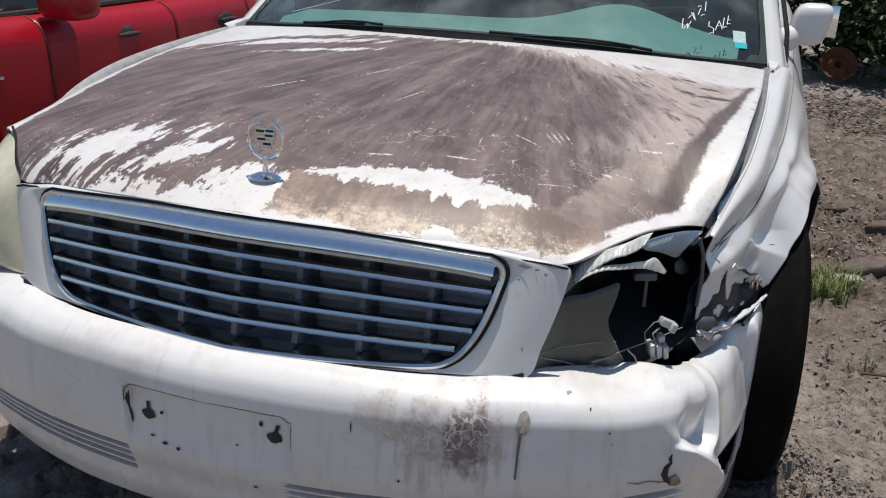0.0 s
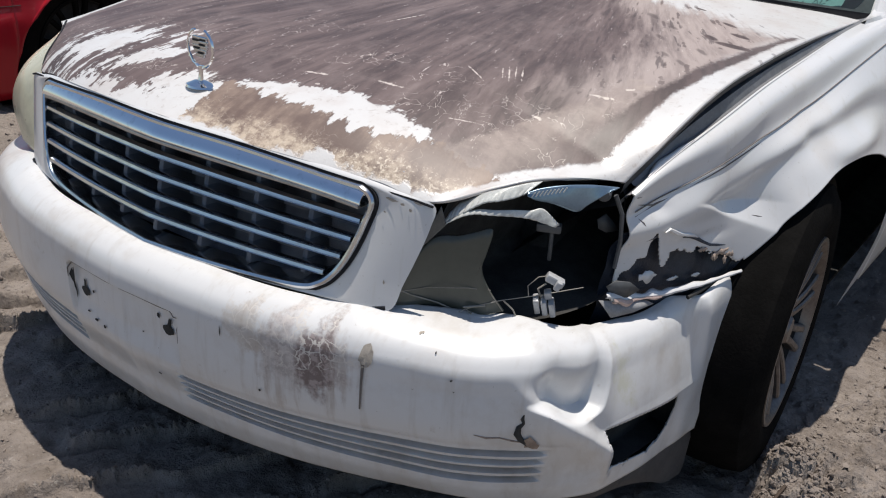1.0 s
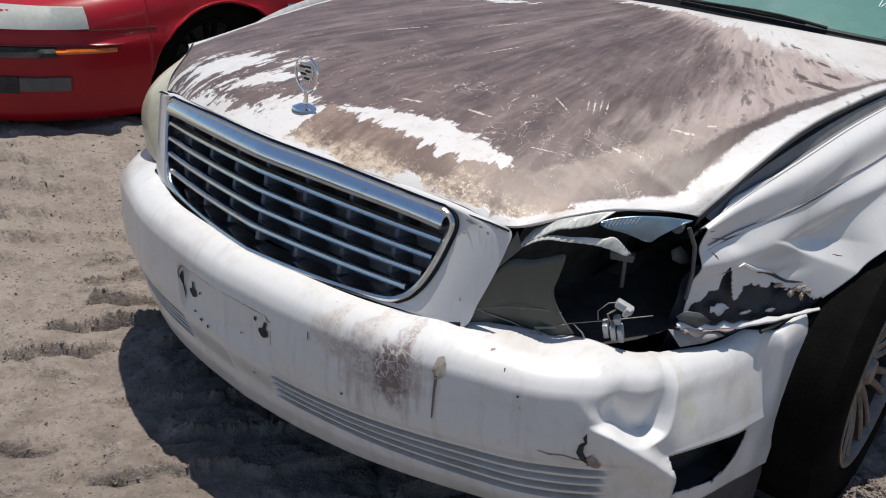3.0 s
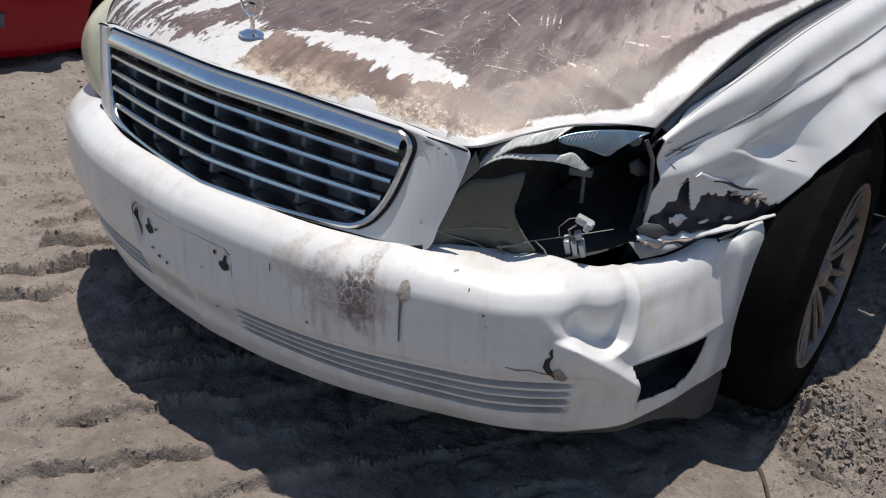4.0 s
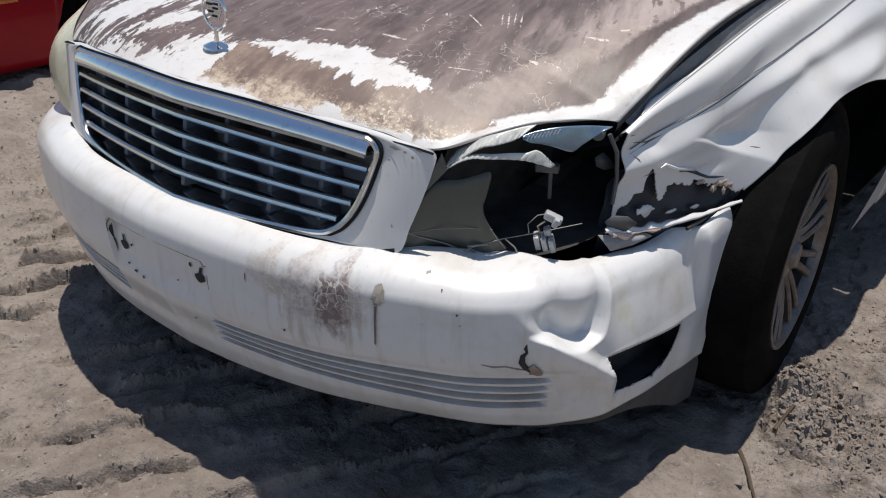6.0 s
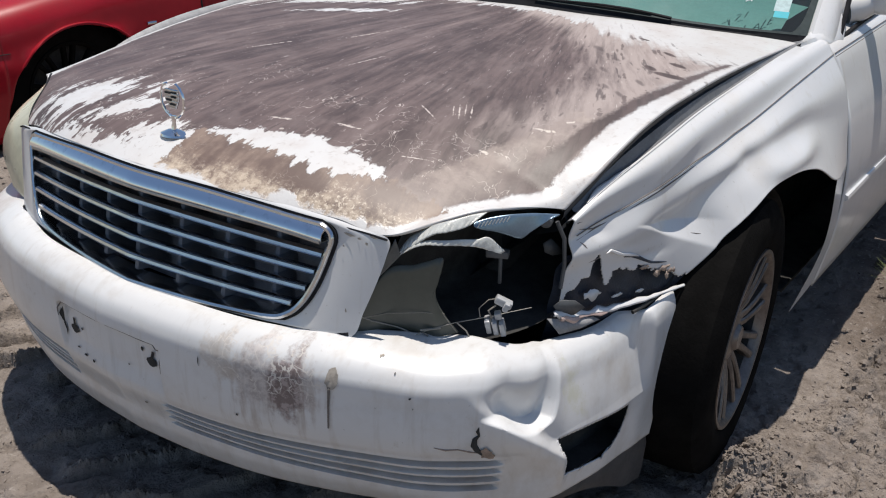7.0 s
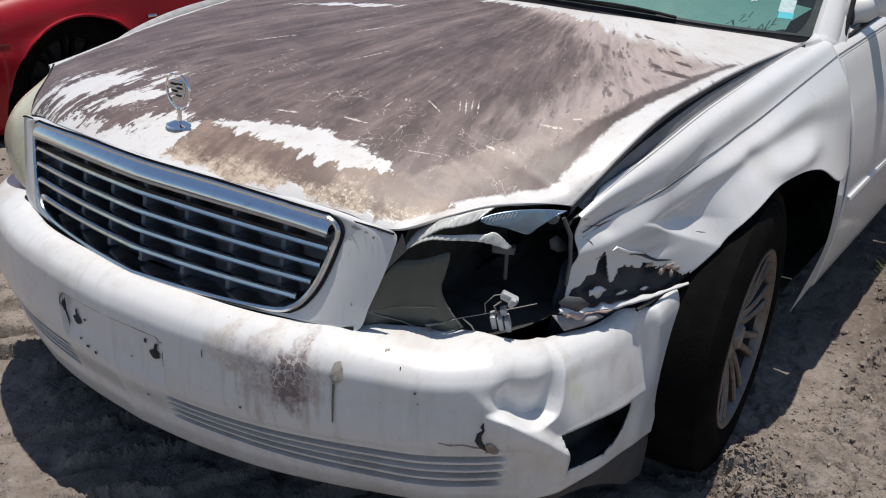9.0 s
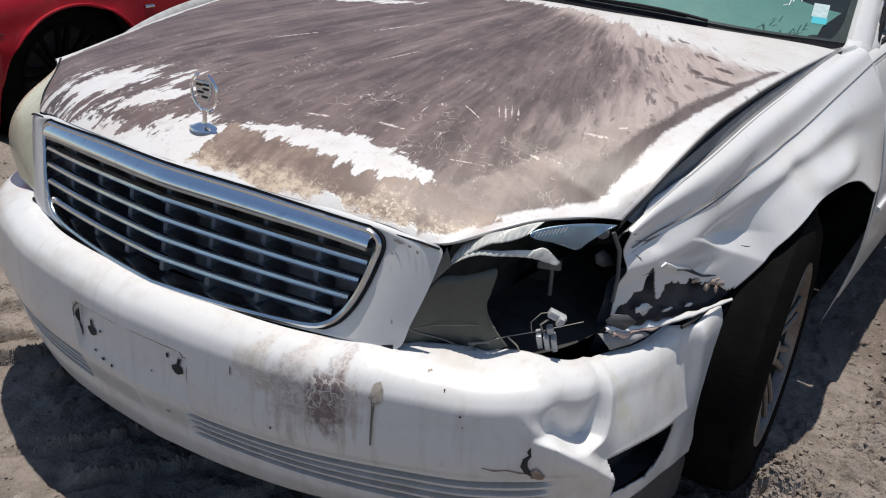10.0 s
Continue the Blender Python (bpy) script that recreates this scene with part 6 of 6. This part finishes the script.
def shrub(x, y, r, h, n):
    """A shrub: stems and a crown of many small leaves."""
    base = Vector((x, y, float(ground_height(np.array(x), np.array(y)))))
    bm = bmesh.new()
    tips = []
    for k in range(9):
        a, o = rg.uniform(0, 6.28), rg.uniform(.3, 1)
        tip = base + Vector((r * o * math.cos(a), r * o * math.sin(a), h * rg.uniform(.55, 1)))
        mid = base.lerp(tip, .5) + Vector((0, 0, h * .12))
        tube(bm, [base, mid, tip], [.03, .018, .006], 6)
        tips += [mid, tip]
    sh = tagged(part("shrub", bm, M_TWIG), "dense dark green shrub at the yard's edge", "shrub", "shrubs at the edge")
    V, F = [], []
    for k in range(n):
        c = rg.choice(tips) + Vector([rg.gauss(0, 1) for _ in range(3)]) * r * .3
        c.z = max(c.z, base.z + .03)
        d = Vector([rg.gauss(0, 1) for _ in range(3)]).normalized()
        e = d.orthogonal().normalized()
        l, w = rg.uniform(.06, .17), rg.uniform(.014, .034)
        i = len(V)
        V += [c, c + d * l * .5 + e * w, c + d * l, c + d * l * .5 - e * w]
        F.append((i, i + 1, i + 2, i + 3))
    me = bpy.data.meshes.new("crown")
    me.from_pydata([tuple(v) for v in V], [], F)
    part("crown", me, M_LEAF, sh)


for x, y, r, h in ((1.55, 8.5, .6, 1.2), (2.1, 8.2, .7, 1.3), (2.8, 8.4, .9, 1.6), (3.8, 8.9, 1.0, 1.8), (1.9, 9.6, 1.0, 2.0), (3.2, 10.2, 1.2, 2.3), (1.0, 9.5, .8, 1.5), (4.9, 9.8, 1.2, 2.0)):
    shrub(x, y, r, h, 5200)
# rusty wheel rim leaning in the shrubs
bm = bmesh.new()
lathe(bm, [(.03, .0), (.035, .03), (.06, .03), (.10, .01), (.13, .03), (.155, .06), (.16, .05), (.135, .0), (.10, -.02), (.04, -.02), (.03, 0)], 32)
hub = tagged(part("rusty_rim", bm, M_RUST), "rusty iron wheel rim lying before the shrubs", "wheel rim")
hub.matrix_basis = pose(1.50, 7.85, .17, 0, -28, -80)


def tuft(x, y, n, h, spread):
    V, F = [], []
    for k in range(n):
        a, o = rg.uniform(0, 6.28), spread * rg.random() ** .6
        p = Vector((x + o * math.cos(a), y + o * math.sin(a), 0))
        p.z = float(ground_height(np.array(p.x), np.array(p.y))) - .005
        b = rg.uniform(0, 6.28)
        out_ = Vector((math.cos(b), math.sin(b), 0))
        s_ = Vector((-out_.y, out_.x, 0)) * rg.uniform(.0015, .003)
        l = h * rg.uniform(.5, 1.1)
        bend = rg.uniform(.2, .9)
        i = len(V)
        for f in (0, .4, .75, 1):
            q = p + out_ * (bend * l * f * f) + Vector((0, 0, l * f * (1 - .35 * bend * f)))
            V += [q - s_ * (1 - f * .9), q + s_ * (1 - f * .9)]
        F += [(i, i + 1, i + 3, i + 2), (i + 2, i + 3, i + 5, i + 4), (i + 4, i + 5, i + 7, i + 6)]
    me = bpy.data.meshes.new("grass_tuft")
    me.from_pydata([tuple(v) for v in V], [], F)
    tagged(part("grass_tuft", me, M_GRASS), "tuft of green and yellow grass in the mud", "grass", "", "stuff")


tuft(1.15, 2.10, 240, .13, .075)
tuft(1.20, 2.22, 120, .12, .07)
tuft(1.13, 2.30, 70, .09, .06)
tuft(1.24, 1.60, 20, .06, .05)
tuft(-1.45, 1.0, 40, .06, .08)


ICO = bmesh.new()
bmesh.ops.create_icosphere(ICO, subdivisions=1, radius=1.0)
IV = np.array([v.co for v in ICO.verts])
IF = np.array([[v.index for v in f.verts] for f in ICO.faces])
ICO.free()


def clods(spots, size, seed, sink=.05):
    """Crumbs of mud round the given spots (x, y, spread, number)."""
    g = np.random.RandomState(seed)
    P = np.concatenate([np.array([cx, cy]) + sp * g.normal(size=(n, 2)) for cx, cy, sp, n in spots])
    m = len(P)
    r = size * (.2 + .8 * g.rand(m) ** 3)
    q = g.normal(size=(m, 4))
    q /= np.linalg.norm(q, axis=1, keepdims=True)
    a, b, c, d = q.T
    R = np.stack([1 - 2 * (c * c + d * d), 2 * (b * c - a * d), 2 * (b * d + a * c), 2 * (b * c + a * d), 1 - 2 * (b * b + d * d), 2 * (c * d - a * b), 2 * (b * d - a * c), 2 * (c * d + a * b), 1 - 2 * (b * b + c * c)], -1).reshape(m, 3, 3)
    V = IV[None] * g.uniform(.5, 1.2, (m, len(IV), 1)) * np.stack([np.ones(m), g.uniform(.5, 1, m), g.uniform(.4, .8, m)], -1)[:, None]
    V = np.einsum("mij,mvj->mvi", R, V) * r[:, None, None] * np.array([1, 1, .75])
    V += np.concatenate([P, (ground_height(P[:, 0], P[:, 1]) + r * sink)[:, None]], 1)[:, None]
    F = IF[None] + (np.arange(m) * len(IV))[:, None, None]
    me = bpy.data.meshes.new("clods")
    me.from_pydata(V.reshape(-1, 3).tolist(), [], F.reshape(-1, 3).tolist())
    return me


# crumbs along the broken ridges
g = np.random.RandomState(11)
tx, ty = g.uniform(-1.3, .6, 60000), g.uniform(-.45, .45, 60000)
ph, on = ridge_phase(tx, ty)
pick = (on > .4) & ((ph < .09) | (ph > .94)) & (fuzz(tx, ty, 0, 11.0, 71, 3) > .1)
RIDGE = [(a, b, .006, 1) for a, b in zip(tx[pick][:1300], ty[pick][:1300])]
SPREAD = [(a, b, .012, 2) for a, b in zip(g.uniform(-1.9, .7, 2600), g.uniform(-.5, .75, 2600))]
PATCH = [(a, b, .03, 22) for a, b in zip(g.uniform(-2.2, .5, 130), g.uniform(-.5, .9, 130))]
SIDE = [(a, b, .035, 16) for a, b in zip(g.uniform(1.0, 1.9, 170), g.uniform(.5, 3.4, 170))]
for spots, size, seed in ((RIDGE, .008, 7), (SPREAD, .0075, 8), (PATCH, .0062, 31), (SIDE, .012, 32), (((1.0, .86, .05, 900), (1.08, .78, .06, 900), (1.18, .74, .07, 500), (1.30, .95, .12, 300), (1.1, 1.15, .1, 300)), .011, 1), (((1.3, 1.7, .2, 500), (1.6, 2.6, .4, 500), (1.3, 3.6, .4, 300), (1.7, 5.0, .6, 300)), .016, 2),
                          (((-2.2, .65, .2, 200), (-1.7, .75, .2, 120), (-2.6, .5, .2, 120)), .014, 3), (((-1.2, .1, .3, 120), (-.7, -.25, .3, 120), (.2, -.3, .3, 80)), .006, 5)):
    tagged(part("clods", clods(spots, size, seed), M_CRUMB), "scattered crumbs and clods of dry mud", "clods", "", "stuff")
for pts in ([(.99, .604, .01), (1.025, .56, .014), (1.05, .525, .012), (1.075, .485, .01)], [(1.032, .677, .015), (1.034, .72, .02), (1.042, .755, .02)], [(.482, .03, .01), (.50, .02, .012), (.53, .006, .01)],
            [(-2.35, .72, .02), (-2.2, .74, .035), (-2.08, .80, .02)], [(1.3, 1.9, .03), (1.5, 2.1, .05), (1.75, 2.2, .03)], [(1.2, 1.55, .03), (1.32, 1.5, .035), (1.45, 1.52, .03)]):
    bm = bmesh.new()
    q = [Vector((x, y, z * .5 + float(ground_height(np.array(x), np.array(y))))) for x, y, z in pts]
    tube(bm, q, [.005, .004, .004, .002][:len(q)], 6)
    tagged(part("twig", bm, M_TWIG), "dry brown twig lying on the mud", "twig", "twigs on the mud")


# leaf litter and bits of bark on the rough ground behind the wheel
g = np.random.RandomState(23)
n = 9500
x, y = 0.95 + 1.9 * g.rand(n) ** 1.2, 2.3 + 5.4 * g.rand(n)
keep = (fuzz(x, y, 0, 3.0, 91, 2) + .5 * g.rand(n) > .0) & (x > .93 + .02 * y)
x, y = x[keep], y[keep]
z = ground_height(x, y) + .003
V, F = [], []
for k in range(len(x)):
    a, l, w = g.uniform(0, 6.28), g.uniform(.015, .06) * (.5 + .14 * y[k]), g.uniform(.002, .007) * (.5 + .14 * y[k])
    d, e = np.array([math.cos(a), math.sin(a), g.uniform(-.15, .35)]), np.array([-math.sin(a), math.cos(a), g.uniform(-.4, .4)])
    c = np.array([x[k], y[k], z[k]])
    i = len(V)
    up = np.array([0, 0, g.uniform(.2, .6) * w])
    V += [c - d * l * .5, c - e * w + up, c + d * l * .5, c + e * w + up]
    F.append((i, i + 1, i + 2, i + 3))
me = bpy.data.meshes.new("leaf_litter")
me.from_pydata([tuple(v) for v in V], [], F)
tagged(part("leaf_litter", me, M_LITTER), "dark dead leaves and bark on the mud", "litter", "", "stuff")


# pale flakes of bark among the litter
x, y = 1.0 + 1.7 * g.rand(1500), 2.5 + 4.8 * g.rand(1500)
z = ground_height(x, y) + .006
V, F = [], []
for k in range(len(x)):
    a, l, w = g.uniform(0, 6.28), g.uniform(.015, .05) * (.5 + .14 * y[k]), g.uniform(.003, .010) * (.5 + .14 * y[k])
    d, e = np.array([math.cos(a), math.sin(a), g.uniform(-.1, .2)]), np.array([-math.sin(a), math.cos(a), g.uniform(-.2, .2)])
    c = np.array([x[k], y[k], z[k]])
    i = len(V)
    V += [c - d * l * .5, c - e * w, c + d * l * .5, c + e * w]
    F.append((i, i + 1, i + 2, i + 3))
me = bpy.data.meshes.new("bark_flakes")
me.from_pydata([tuple(v) for v in V], [], F)
tagged(part("bark_flakes", me, M_BARK), "pale flakes of dry bark on the mud", "litter", "", "stuff")


def slab(x, y, sx, sy, sz, turn, m, name, label, cat, seed):
    """A flat broken stone, half sunk in the mud."""
    g = random.Random(seed)
    bm = bmesh.new()
    n = 11
    ring = [(sx * math.cos(6.2832 * k / n) * g.uniform(.75, 1.15), sy * math.sin(6.2832 * k / n) * g.uniform(.75, 1.15)) for k in range(n)]
    rows_ = [[bm.verts.new((a * f, b * f, h + g.uniform(-.08, .08) * sz)) for a, b in ring] for f, h in ((.9, -sz), (1.0, 0), (1.0, .55 * sz), (.9, .85 * sz), (.6, sz))]
    for A_, B_ in zip(rows_, rows_[1:]):
        for k in range(n):
            bm.faces.new((A_[k], A_[(k + 1) % n], B_[(k + 1) % n], B_[k]))
    bm.faces.new(rows_[-1])
    bm.faces.new(rows_[0][::-1])
    ob = tagged(part(name, bm, m), label, cat)
    ob.matrix_basis = pose(x, y, float(ground_height(np.array(x), np.array(y))) + sz * .2, 4, -5, turn)


slab(1.235, 2.33, .075, .045, .022, 20, M_STONE, "broken_slab", "pale flat piece of broken concrete in the mud", "stone", 3)
slab(1.315, 2.50, .12, .055, .035, 35, M_EARTH, "mud_block", "dark brown block of caked mud", "clod", 5)
slab(1.10, 2.55, .07, .04, .02, 80, M_STONE, "flat_stone", "grey flat stone half sunk in mud", "stone", 8)
slab(1.46, 3.05, .11, .05, .03, 10, M_EARTH, "mud_block", "dark brown block of caked mud", "clod", 9)
slab(1.29, 3.35, .10, .045, .025, 60, M_EARTH, "mud_block", "dark brown block of caked mud", "clod", 12)
